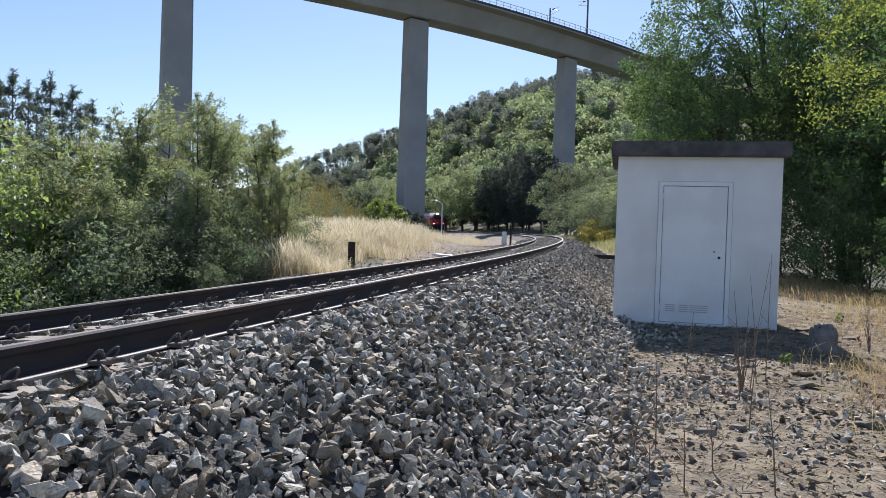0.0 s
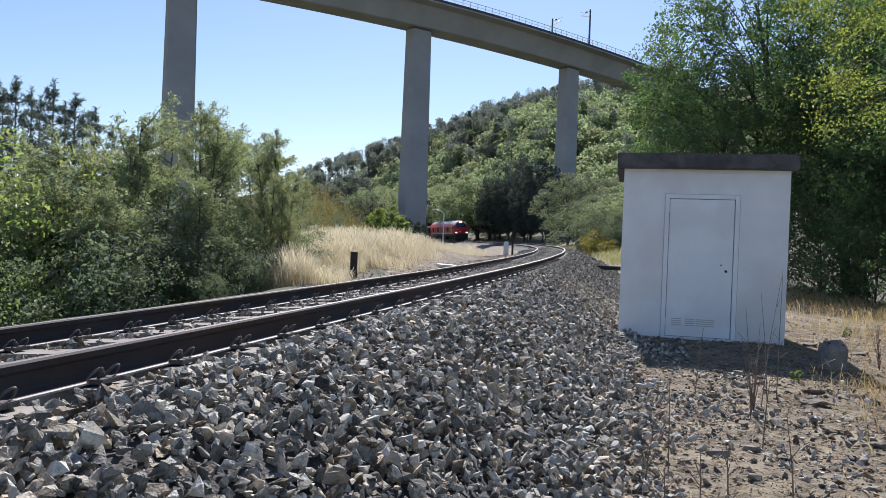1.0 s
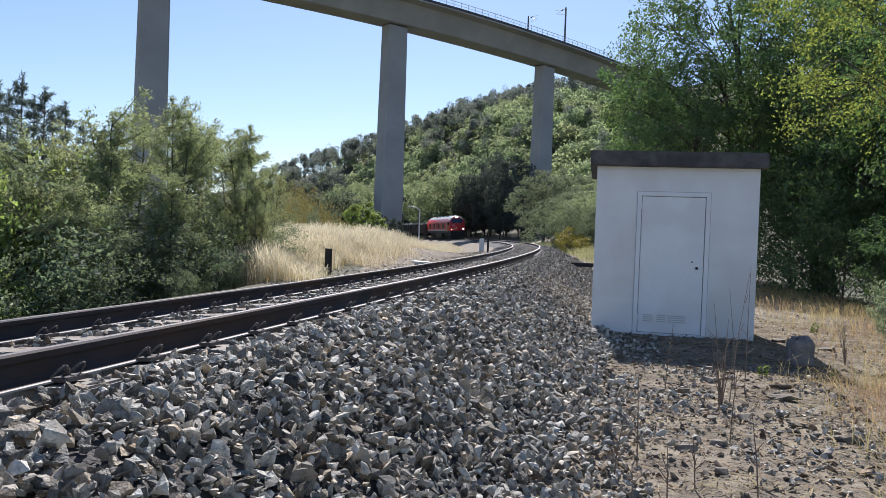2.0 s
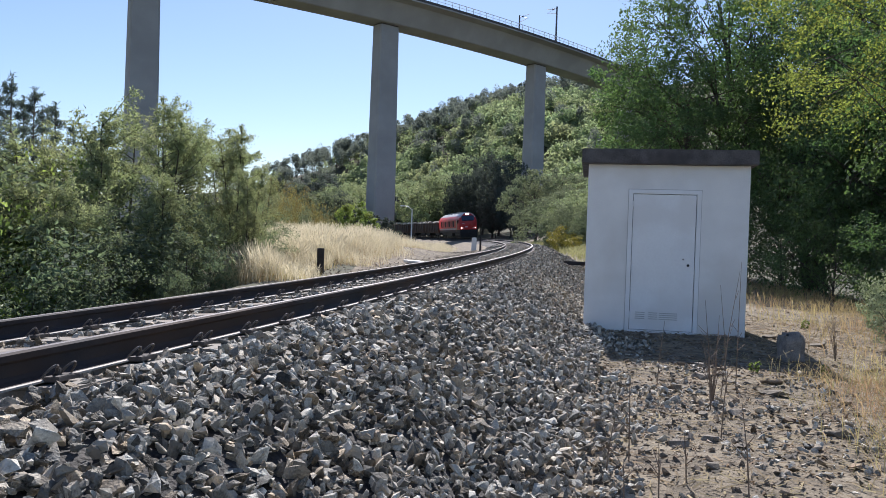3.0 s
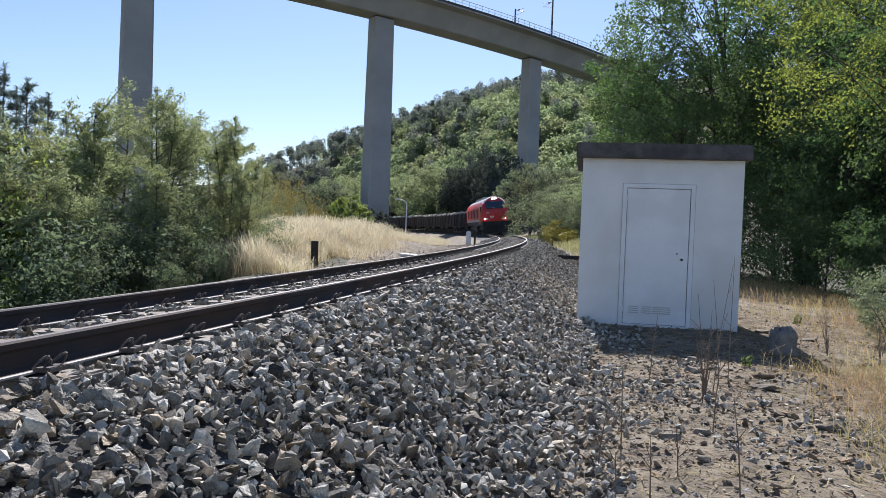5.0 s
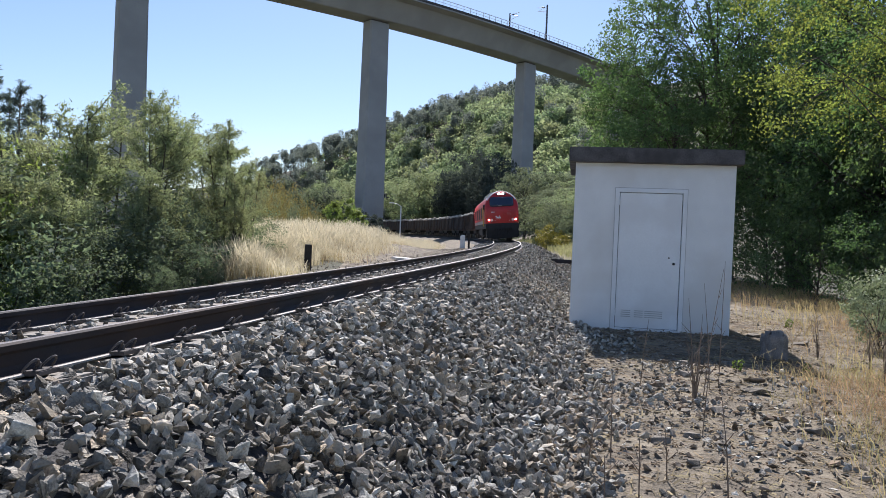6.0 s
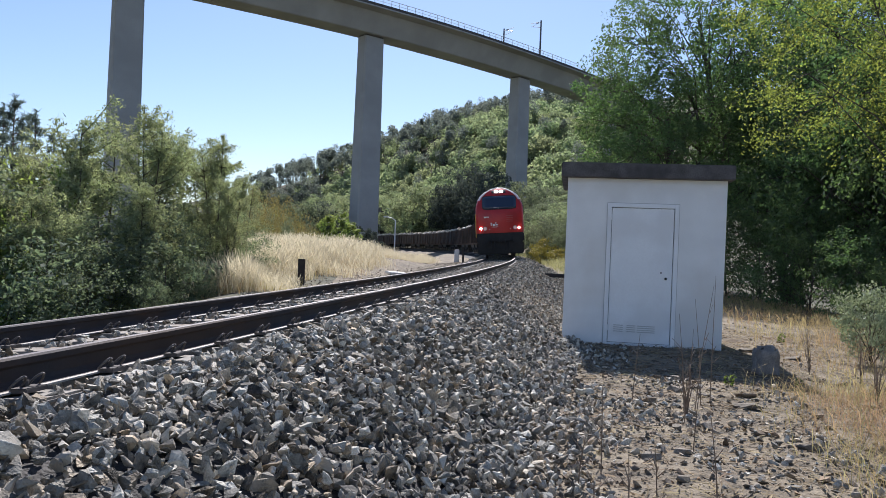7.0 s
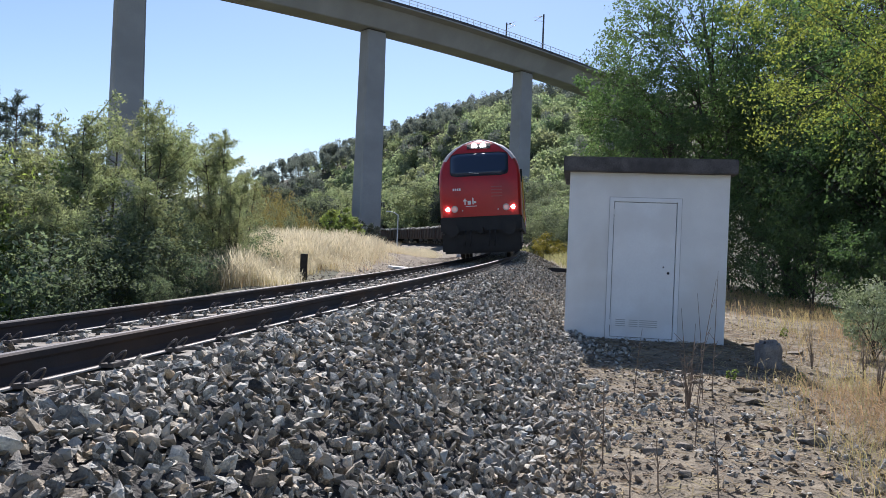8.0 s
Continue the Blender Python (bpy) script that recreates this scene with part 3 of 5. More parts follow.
def build_viaduct():
    via = tagged(new("railway_viaduct"), "tall grey concrete railway viaduct curving across the valley", "viaduct")
    pts = [Vector((x, y, 0)) for x, y in PIERS]
    # a smooth line through the pier heads
    line = []
    for i in range(len(pts) - 1):
        p0, p1, p2, p3 = (pts[max(i - 1, 0)], pts[i], pts[i + 1], pts[min(i + 2, len(pts) - 1)])
        for k in range(8):
            t = k / 8
            line.append(0.5 * (2 * p1 + (p2 - p0) * t + (2 * p0 - 5 * p1 + 4 * p2 - p3) * t * t + (3 * p1 - p0 - 3 * p2 + p3) * t ** 3))
    line.append(pts[-1])
    slope = 0.009

    def height(i):
        return DECK_Z + slope * (i - 24) * 5.4

    def sweep(shape):
        bm = bmesh.new()
        rings = []
        for i, p in enumerate(line):
            d = (line[min(i + 1, len(line) - 1)] - line[max(i - 1, 0)]).normalized()
            a = Vector((-d.y, d.x, 0))
            rings.append([bm.verts.new(p + a * q + Vector((0, 0, height(i) + z))) for q, z in shape])
        n = len(shape)
        for r0, r1 in zip(rings, rings[1:]):
            for j in range(n):
                bm.faces.new((r0[j], r0[(j + 1) % n], r1[(j + 1) % n], r1[j]))
        bm.faces.new(rings[0][::-1])
        bm.faces.new(rings[-1])
        bmesh.ops.recalc_face_normals(bm, faces=bm.faces)
        return bm

    part("girder", sweep([(-2.4, 0.14), (-2.2, 0), (2.2, 0), (2.4, 0.14), (4.4, 3.42), (-4.4, 3.42)]), M_CONC, via)
    part("deck_slab", sweep([(-4.4, 3.42), (4.4, 3.42), (6.3, 3.66), (6.3, 4.05), (-6.3, 4.05), (-6.3, 3.66)]), M_CONC, via)
    for side in (-1, 1):
        q = side * 6.15
        part("parapet", sweep([(q - 0.17, 3.9), (q + 0.17, 3.9), (q + 0.17, 4.38), (q - 0.17, 4.38)]), M_SLAB, via, "dark weathered parapet edge")
        rail = part("railing", sweep([(q - 0.04, 5.41), (q + 0.04, 5.41), (q + 0.04, 5.51), (q - 0.04, 5.51)]), M_STEEL, via, "pale steel railing")
        part("lower_bar", sweep([(q - 0.025, 4.86), (q + 0.025, 4.86), (q + 0.025, 4.92), (q - 0.025, 4.92)]), M_STEEL, rail)
        if side < 0:
            me = bpy.data.meshes.new("railing_post")
            bm = box(-0.05, 0.05, -0.05, 0.05, 0, 1.1)
            bm.to_mesh(me)
            bm.free()
            me.materials.append(M_STEEL)
            for i in range(8, len(line) - 1):
                d = (line[i + 1] - line[i]).normalized()
                a = Vector((-d.y, d.x, 0))
                for k in range(3):
                    o = part("railing_post", me, None, rail)
                    o.matrix_world = Matrix.Translation(line[i].lerp(line[i + 1], k / 3) + a * q + Vector((0, 0, height(i + k / 3) + 4.36)))
    for i, p in enumerate(pts):
        a = pts[max(i - 1, 0)]
        b = pts[min(i + 1, len(pts) - 1)]
        turn = math.atan2(b.y - a.y, b.x - a.x)
        top = height(i * 8) - 0.25
        g = min(ground_at(p.x, p.y) - 2, 0)
        bm = bmesh.new()
        w, d = 2.15, 1.4
        g0 = 0.012 * (top - g)
        c = 0.28
        ring = lambda w, d, z: [bm.verts.new(v) for v in ((-w + c, -d, z), (w - c, -d, z), (w, -d + c, z), (w, d - c, z), (w - c, d, z),
                                                       (-w + c, d, z), (-w, d - c, z), (-w, -d + c, z))]
        lower, upper = ring(w + g0 * 0.7, d + g0 * 0.5, g), ring(w, d, top)
        for j in range(8):
            bm.faces.new((lower[j], lower[(j + 1) % 8], upper[(j + 1) % 8], upper[j]))
        bm.faces.new(upper)
        o = part("pier", bm, M_CONC, via)
        o.matrix_world = Matrix.Translation((p.x, p.y, 0)) @ Matrix.Rotation(turn, 4, "Z")
        o = part("bearing_cap", box(-1.9, 1.9, -1.2, 1.2, top, top + 0.3), M_SLAB, via, "dark bearing gap over the pier")
        o.matrix_world = Matrix.Translation((p.x, p.y, 0)) @ Matrix.Rotation(turn, 4, "Z")
    return via, line, height


VIADUCT, DECK_LINE, deck_height = build_viaduct()


def build_masts():
    """Overhead line masts on both edges of the deck."""
    for i, side, tall in ((31.97, -5.4, 8.4), (32.02, 5.4, 8.4)):
        a, b = DECK_LINE[int(i)], DECK_LINE[int(i) + 1]
        d = (b - a).normalized()
        n = Vector((-d.y, d.x, 0))
        mast = tagged(new("catenary_mast"), "dark steel overhead line mast on the viaduct deck", "mast", "overhead line masts")
        part("pole", box(-0.16, 0.16, -0.16, 0.16, 0, tall, taper=0.04), M_MAST, mast)
        inner = -1 if side > 0 else 1
        for z0, z1, w in ((tall - 0.5, tall - 0.2, 2.8), (tall - 1.6, tall - 1.0, 2.6)):
            part("bracket", tube([(0, 0, z0), (0, inner * w, z1)], 0.06, 6), M_STEEL, mast)
        part("stay", tube([(0, 0, tall - 0.3), (0, inner * 2.6, tall - 1.1)], 0.04, 5), M_STEEL, mast)
        part("insulator", tube([(0, inner * 0.7, tall - 0.44), (0, inner * 1.3, tall - 0.38)], 0.14, 8), M_MAST, mast)
        p = a.lerp(b, i % 1) + n * side
        mast.matrix_world = Matrix.Translation(p + Vector((0, 0, deck_height(i) + 4.05))) @ Matrix.Rotation(math.atan2(d.y, d.x), 4, "Z")


build_masts()

# ---- the train ----
SPEED, NOSE = 19.19, 22.9          # metres a second towards the camera; where its nose is after 8 s


def half_width(z):
    return float(np.interp(z, (1.0, 1.5, 2.9, 3.2, 3.5, 3.75, 3.95, 4.12, 4.24, 4.30), (1.42, 1.43, 1.43, 1.40, 1.29, 1.11, 0.87, 0.6, 0.3, 0.02)))


BODY_Z = (1.5, 1.8, 2.2, 2.6, 2.9, 3.2, 3.5, 3.75, 3.95, 4.12, 4.24, 4.30)


def nose_y(x, z):
    """How far the cab front lies back, by the way from the middle and the height."""
    return -0.42 * max(0.0, z - 2.75) - 0.10 * max(0.0, 2.0 - z) - 0.16 * (x / 1.43) ** 2 - 1.1 * max(0.0, z - 3.85) ** 1.5


def loft(rows):
    """A skin over rows of points."""
    bm = bmesh.new()
    rings = [[bm.verts.new(p) for p in r] for r in rows]
    for r0, r1 in zip(rings, rings[1:]):
        for j in range(len(r0) - 1):
            bm.faces.new((r0[j], r0[j + 1], r1[j + 1], r1[j]))
    return bm


def panel(x0, x1, z0, z1, out, nx=8, nz=5, round_=0.0):
    """A slightly proud panel that follows the cab front."""
    bm = bmesh.new()
    grid = {}
    for layer, o in ((0, out), (1, -0.03)):
        for i in range(nx + 1):
            for k in range(nz + 1):
                x, z = x0 + (x1 - x0) * i / nx, z0 + (z1 - z0) * k / nz
                if round_:
                    cx, cz = (x0 + x1) / 2, (z0 + z1) / 2
                    u, w = (x - cx) / ((x1 - x0) / 2), (z - cz) / ((z1 - z0) / 2)
                    if abs(u) > 0.8 and abs(w) > 0.8:
                        x -= math.copysign(round_, u) * 0.5
                        z -= math.copysign(round_, w) * 0.5
                grid[layer, i, k] = bm.verts.new((x, nose_y(x, z) + o, z))
    for i in range(nx):
        for k in range(nz):
            bm.faces.new([grid[0, i, k], grid[0, i + 1, k], grid[0, i + 1, k + 1], grid[0, i, k + 1]][::-1])
    edge = [(i, 0) for i in range(nx)] + [(nx, k) for k in range(nz)] + [(nx - i, nz) for i in range(nx)] + [(0, nz - k) for k in range(nz)]
    for (a, b) in zip(edge, edge[1:] + edge[:1]):
        bm.faces.new([grid[0, a[0], a[1]], grid[0, b[0], b[1]], grid[1, b[0], b[1]], grid[1, a[0], a[1]]])
    return bm


def bogie(parent, y, wheelbase, axles):
    bog = part("bogie", box(-1.1, 1.1, y - wheelbase / 2 - 0.9, y + wheelbase / 2 + 0.9, 0.55, 0.95, 0.03), M_BLACK, parent, "black bogie frame")
    for a in range(axles):
        yy = y - wheelbase / 2 + wheelbase * a / (axles - 1)
        for x in (-0.87, 0.87):
            bm = tube([(x - 0.065, yy, 0.46), (x + 0.065, yy, 0.46)], 0.46, 24)
            tube([(x - math.copysign(0.08, x), yy, 0.46), (x - math.copysign(0.05, x), yy, 0.46)], 0.49, 24, bm)
            part("wheel", bm, M_WHEEL, bog, "steel wheel")
        part("axle_box", box(0.98, 1.22, yy - 0.18, yy + 0.18, 0.34, 0.62, 0.02), M_BLACK, bog)
        part("axle_box", box(-1.22, -0.98, yy - 0.18, yy + 0.18, 0.34, 0.62, 0.02), M_BLACK, bog)


def build_loco():
    loco = tagged(new("locomotive"), "red diesel locomotive with lit headlights and a black skirt", "locomotive")
    xs = [-1.0, -0.86, -0.6, -0.3, 0, 0.3, 0.6, 0.86, 1.0]
    # cab front, then the round edge, then the long body
    profile = [(half_width(z), z) for z in BODY_Z]
    front = loft([[(q * (w - 0.10), nose_y(q * (w - 0.10), z), z) for q in xs] for w, z in profile])
    bmesh.ops.recalc_face_normals(front, faces=front.faces)
    part("cab_front", front, M_RED, loco, smooth=True)
    outline = [(-w, z) for w, z in profile] + [(w, z) for w, z in profile[::-1]]
    sections = []
    for y, inset, follow in ((0.0, 0.10, 1), (-0.05, 0.03, 1), (-0.16, 0.0, 1), (-2.4, 0, 0), (-11, 0, 0), (-22.6, 0, 0)):
        sec = []
        for x, z in outline:
            xx = x - math.copysign(min(inset, abs(x)), x)
            sec.append((xx, y + (nose_y(xx, z) if follow else 0), z))
        sections.append(sec)
    body = loft(sections)
    body.faces.new([body.verts[i] for i in range(len(body.verts) - len(outline), len(body.verts))]) if body.verts.ensure_lookup_table() is None else None
    bmesh.ops.recalc_face_normals(body, faces=body.faces)
    part("body", body, M_RED, loco, smooth=True)
    # the grey starts well forward, standing in for the sunlit top band
    roof = loft([[(x, y, z + 0.012) for x, z in outline if z > 3.55] for y in (-1.35, -12, -22.5)])
    part("roof", roof, M_GREYPAINT, loco, "pale grey roof", smooth=True)
    for y in (-6.5, -9.5, -13.5, -16.5):
        part("roof_fan", tube([(0, y, 4.2), (0, y, 4.42)], 0.62, 16), M_GREYPAINT, loco)
    part("exhaust", box(-0.3, 0.3, -11.8, -11.2, 4.2, 4.5, 0.03), M_BLACK, loco)
    glass = part("windscreen", panel(-1.0, 1.0, 2.94, 3.72, 0.02, round_=0.1), M_GLASS, loco, "dark windscreen with the sky's reflection in its colour", smooth=True)
    part("screen_surround", panel(-1.03, 1.03, 2.90, 3.76, 0.008, round_=0.1), M_BLACK, loco)
    part("wiper", tube([(0.0, nose_y(0, 2.98) + 0.04, 2.98), (0.34, nose_y(0.34, 3.04) + 0.04, 3.04)], 0.014, 5), M_GREYPAINT, glass)
    for side in (-1, 1):
        # pale shoulders above the windscreen: sunlit roof edges put into the colour
        rows = []
        for k in range(6):
            z = 3.62 + 0.08 * k
            w = half_width(z)
            rows.append([(side * (w - 0.24 + 0.25 * q), nose_y(w, z) - 0.02 - 0.25 * q, z + 0.02 + 0.03 * q) for q in (0.3, 0.65, 1.0)])
        part("sunlit_shoulder", loft(rows), M_GREYPAINT, loco, "roof shoulder coloured pale as a sunlit edge")
    part("lamp_recess", panel(-0.42, 0.42, 3.90, 4.10, 0.012, 6, 2), M_BLACK, loco)
    for x in (-0.15, 0.15):
        y = nose_y(x, 4.0)
        part("roof_headlight", tube([(x, y - 0.05, 4.0), (x, y + 0.05, 4.0)], 0.105, 14), M_LAMP, loco, "lit white headlight")
    for side in (-1, 1):
        x = side * 1.14
        y = nose_y(x, 1.78)
        part("headlight", tube([(x, y - 0.06, 1.78), (x, y + 0.05, 1.78)], 0.07, 14), M_LAMP, loco, "lit white headlight")
        x = side * 0.90
        y = nose_y(x, 1.78)
        part("tail_lamp", tube([(x, y - 0.06, 1.78), (x, y + 0.035, 1.78)], 0.08, 14), M_LAMPRED, loco, "dim red lamp with a faint glow")
        part("lamp_ring", tube([(x, y - 0.06, 1.78), (x, y + 0.025, 1.78)], 0.12, 14), M_GREYPAINT, loco)
        part("side_window", box(side * 1.425 - 0.012, side * 1.425 + 0.012, -2.2, -1.3, 2.55, 3.1, 0.004), M_GLASS, loco)
        part("cab_door", box(side * 1.43 - 0.012, side * 1.43 + 0.012, -3.3, -2.6, 1.5, 3.15, 0.006), M_GREYPAINT, loco, "grey cab door")
        for y in (-3.42, -2.5):
            part("handrail", tube([(side * 1.48, y, 1.3), (side * 1.48, y, 2.9)], 0.022, 6), M_YELLOW, loco, "yellow handrail")
        part("mirror", box(side * 1.45 - 0.04, side * 1.45 + 0.1, -1.05, -0.95, 2.7, 3.15, 0.01), M_BLACK, loco)
        for k in range(7):
            y = -5.4 - k * 2.2
            grille = part("side_grille", box(side * 1.43 - 0.015, side * 1.43 + 0.015, y - 1.6, y, 2.0, 3.0, 0.01), M_REDDUST if k % 2 else M_BLACK, loco)
        part("side_band", box(side * 1.432 - 0.008, side * 1.432 + 0.008, -22.4, -3.6, 1.52, 1.8), M_GREYPAINT, loco, "silver grey band along the side")
        part("sill", box(side * 1.36 - 0.06, side * 1.36 + 0.06, -22.3, -1.0, 1.05, 1.5, 0.01), M_BLACK, loco)
        part("buffer", tube([(side * 0.98, -0.3, 1.05), (side * 0.98, 0.28, 1.05), (side * 0.98, 0.28, 1.05), (side * 0.98, 0.34, 1.05)],
                            [0.1, 0.1, 0.24, 0.24], 16), M_BLACK, loco, "black round buffer")
        for k in range(2):
            part("step_tread", box(side * 1.3 - 0.15, side * 1.3 + 0.15, -2.2, -1.9, 0.5 + 0.4 * k, 0.54 + 0.4 * k), M_BLACK, loco)
    for k in range(4):
        part("number_mark", panel(0.66 + 0.075 * k, 0.715 + 0.075 * k, 2.42, 2.50, 0.008, 1, 1), M_MARK, loco)
    for k in range(4):
        part("vent_louvre", panel(-0.78, -0.40, 2.16 + 0.11 * k, 2.19 + 0.11 * k, 0.014, 4, 1), M_REDDUST, loco, "dusty red vent louvre")
    # the owner's mark as plain pale strokes
    for x, w, z0, z1 in ((0.50, 0.04, 1.92, 2.13), (0.45, 0.14, 2.04, 2.075), (0.31, 0.12, 1.92, 2.05), (0.22, 0.04, 1.92, 2.15), (0.13, 0.08, 1.96, 2.03)):
        part("emblem", panel(x, x + w, z0, z1, 0.009, 1, 1), M_MARK, loco, "pale emblem")
    part("emblem_bar", panel(0.10, 0.50, 1.85, 1.87, 0.009, 3, 1), M_MARK, loco)
    # pale strip over the red: sunlight along the roof edge, as colour
    rim = [(x, z) for x, z in outline if z > 3.42]
    part("roof_rim", loft([[(x * k, y + nose_y(x * k, z), z + up) for x, z in rim] for y, k, up in ((0.03, 0.90, -0.03), (0.02, 0.96, 0.0), (-0.12, 1.005, 0.015), (-1.5, 1.005, 0.02))]),
         M_SUNRIM, loco, "cab roof rim coloured pale as if sunlit", smooth=True)
    for x in (-0.62, 0.62):
        part("marker", tube([(x, nose_y(x, 1.72) - 0.02, 1.72), (x, nose_y(x, 1.72) + 0.03, 1.72)], 0.025, 8), M_MARK, loco)
    bm = box(-1.42, 1.42, -1.2, -0.06, 0.95, 1.5, 0.06)
    part("buffer_beam", bm, M_BLACK, loco)
    bm = box(-1.38, 1.38, -0.9, -0.1, 0.22, 0.97, 0.08)
    part("snow_plough", bm, M_BLACK, loco, "black front skirt")
    part("coupler", box(-0.09, 0.09, -0.2, 0.3, 0.9, 1.12, 0.02), M_BLACK, loco)
    for x in (-0.5, -0.3, 0.35, 0.55):
        part("brake_hose", tube([(x, -0.06, 1.0), (x, 0.12, 0.9), (x, 0.15, 0.65), (x + 0.05, 0.05, 0.45)], 0.025, 6), M_BLACK, loco)
    part("fuel_tank", box(-1.3, 1.3, -14.5, -8.5, 0.35, 1.15, 0.12), M_BLACK, loco)
    part("frame", box(-1.38, 1.38, -22.4, -1.0, 1.12, 1.49), M_BLACK, loco)
    bogie(loco, -4.2, 3.6, 3)
    bogie(loco, -18.4, 3.6, 3)
    return loco


def build_wagon():
    w = tagged(new("freight_wagon"), "dark rusty open freight wagon with ribbed sides and a pale load", "wagon", "freight wagons")
    n = 13.6
    part("frame", box(-1.25, 1.25, -n, -0.2, 0.95, 1.2, 0.02), M_WAGON, w)
    for side in (-1, 1):
        part("side_wall", box(side * 1.36 - 0.03, side * 1.36 + 0.03, -n, -0.2, 1.2, 2.72), M_WAGON, w)
        part("top_rail", box(side * 1.36 - 0.06, side * 1.36 + 0.06, -n, -0.2, 2.72, 2.82, 0.01), M_WAGON, w)
        for k in range(9):
            y = -0.35 - k * (n - 0.6) / 8
            part("stanchion", box(side * 1.43 - 0.05, side * 1.43 + 0.05, y - 0.07, y + 0.07, 1.1, 2.95, 0.01), M_WAGON, w)
        part("buffer", tube([(side * 0.98, -0.25, 1.05), (side * 0.98, 0.1, 1.05)], 0.14, 10), M_BLACK, w)
    part("end_wall", box(-1.33, 1.33, -0.27, -0.2, 1.2, 2.9), M_WAGON, w)
    part("end_wall", box(-1.33, 1.33, -n, -n + 0.07, 1.2, 2.9), M_WAGON, w)
    rng = random.Random(7)
    for k in range(24):
        y = -0.6 - rng.random() * (n - 3.6)
        x = rng.uniform(-1.1, 1.1)
        z = 2.95 + rng.uniform(0, 0.3)
        ln = rng.uniform(1.8, 2.6)
        part("log", tube([(x, y, z), (x + rng.uniform(-0.15, 0.15), y - ln, z + rng.uniform(-0.05, 0.05))], rng.uniform(0.09, 0.17), 8), M_LOAD, w, "pale timber log")
    part("load_bed", box(-1.3, 1.3, -n + 0.1, -0.3, 1.2, 2.45), M_WAGON, w)
    bogie(w, -2.4, 1.8, 2)
    bogie(w, -n + 2.2, 1.8, 2)
    return w


LOCO = build_loco()
WAGONS = [build_wagon()]
for _ in range(11):
    WAGONS.append(copy_thing(WAGONS[0], Matrix()))


def on_rails(nose, front, rear):
    """The pose of a vehicle whose nose is at that s and which rides on two bogies behind it."""
    a, b = Vector(on_track(nose + front)), Vector(on_track(nose + rear))
    fwd = (a - b).normalized()
    up0 = track_matrix(nose + (front + rear) / 2).to_3x3().col[2]
    right = fwd.cross(up0).normalized()
    up = right.cross(fwd)
    p = a + fwd * front
    m = Matrix((right, fwd, up)).transposed().to_4x4()
    m.translation = p
    return m


def motions():
    times = [0.5 * k for k in range(17)]
    walk(LOCO, [(t, on_rails(NOSE - 0.3 + SPEED * (8 - t), 3.0, 18.4)) for t in times])
    for i, w in enumerate(WAGONS):
        walk(w, [(t, on_rails(NOSE + 23.2 + i * 14.1 + SPEED * (8 - t), 2.4, 11.4)) for t in times])


# ---- small fixtures by the line ----
def marker_post(x, y, z0, tall, w):
    bm = box(-w / 2, w / 2, -w * 0.35, w * 0.35, 0, tall, 0.008)
    ob = part("marker_post", bm, M_POST)
    ob.matrix_world = pose(x, y, z0, 0, 0, -15)
    tagged(ob, "short black tarred marker post beside the rails", "marker post", "marker posts")


def build_fixtures():
    z = ground_at(-2.08, 18.24)
    marker_post(-2.08, 18.24, z - 0.1, 0.93 - z + 0.1, 0.15)
    p = on_track(44.0, 2.35)
    z = ground_at(p[0], p[1])
    marker_post(float(p[0]), float(p[1]), z - 0.1, 1.0, 0.12)
    p = on_track(46.5, 2.9)
    bm = box(-0.16, 0.16, -0.1, 0.1, -0.1, 0.85, 0.05)
    for v in bm.verts:
        v.co += Vector((noise.noise(v.co * 5), noise.noise(v.co * 5 + Vector((4, 4, 4))), 0)) * 0.03
    o = part("distance_stone", bm, M_PLASTER)
    o.matrix_world = pose(float(p[0]), float(p[1]), ground_at(p[0], p[1]), 0, 0, -10)
    tagged(o, "whitewashed distance stone at the foot of the bank", "marker stone")
    p = on_track(22.0, 2.75)
    o = part("concrete_slab", box(-0.35, 0.35, -0.2, 0.2, -0.02, 0.07, 0.015), M_PLASTER)
    o.matrix_world = pose(float(p[0]), float(p[1]), ground_at(p[0], p[1]) + 0.02, 4, 3, 30)
    tagged(o, "small pale flat concrete slab lying beside the ballast", "concrete slab")
    lamp = tagged(new("street_lamp"), "pale concrete street lamp with a short arm", "street lamp")
    part("pole", tube([(0, 0, -0.3), (0, 0, 4.7)], [0.10, 0.07], 10), M_STEEL, lamp)
    part("arm", tube([(0, 0, 4.6), (-0.5, 0, 4.95), (-1.0, 0, 5.05)], 0.05, 8), M_STEEL, lamp)
    part("lamp_head", box(-1.6, -0.9, -0.14, 0.14, 4.98, 5.14, 0.04), M_STEEL, lamp)
    x, y = 0.4, 100.0
    lamp.matrix_world = pose(x, y, ground_at(x, y), 0, 0, 0)
    o = part("scrap_rail", box(-0.04, 0.04, -2.2, 2.2, 0.0, 0.14, 0.01), M_RAIL)
    o.matrix_world = pose(6.2, 27.0, ground_at(6.2, 27.0) + 0.25, 0, 0, 70)
    tagged(o, "rusty length of scrap rail lying on the ground", "rail")


build_fixtures()


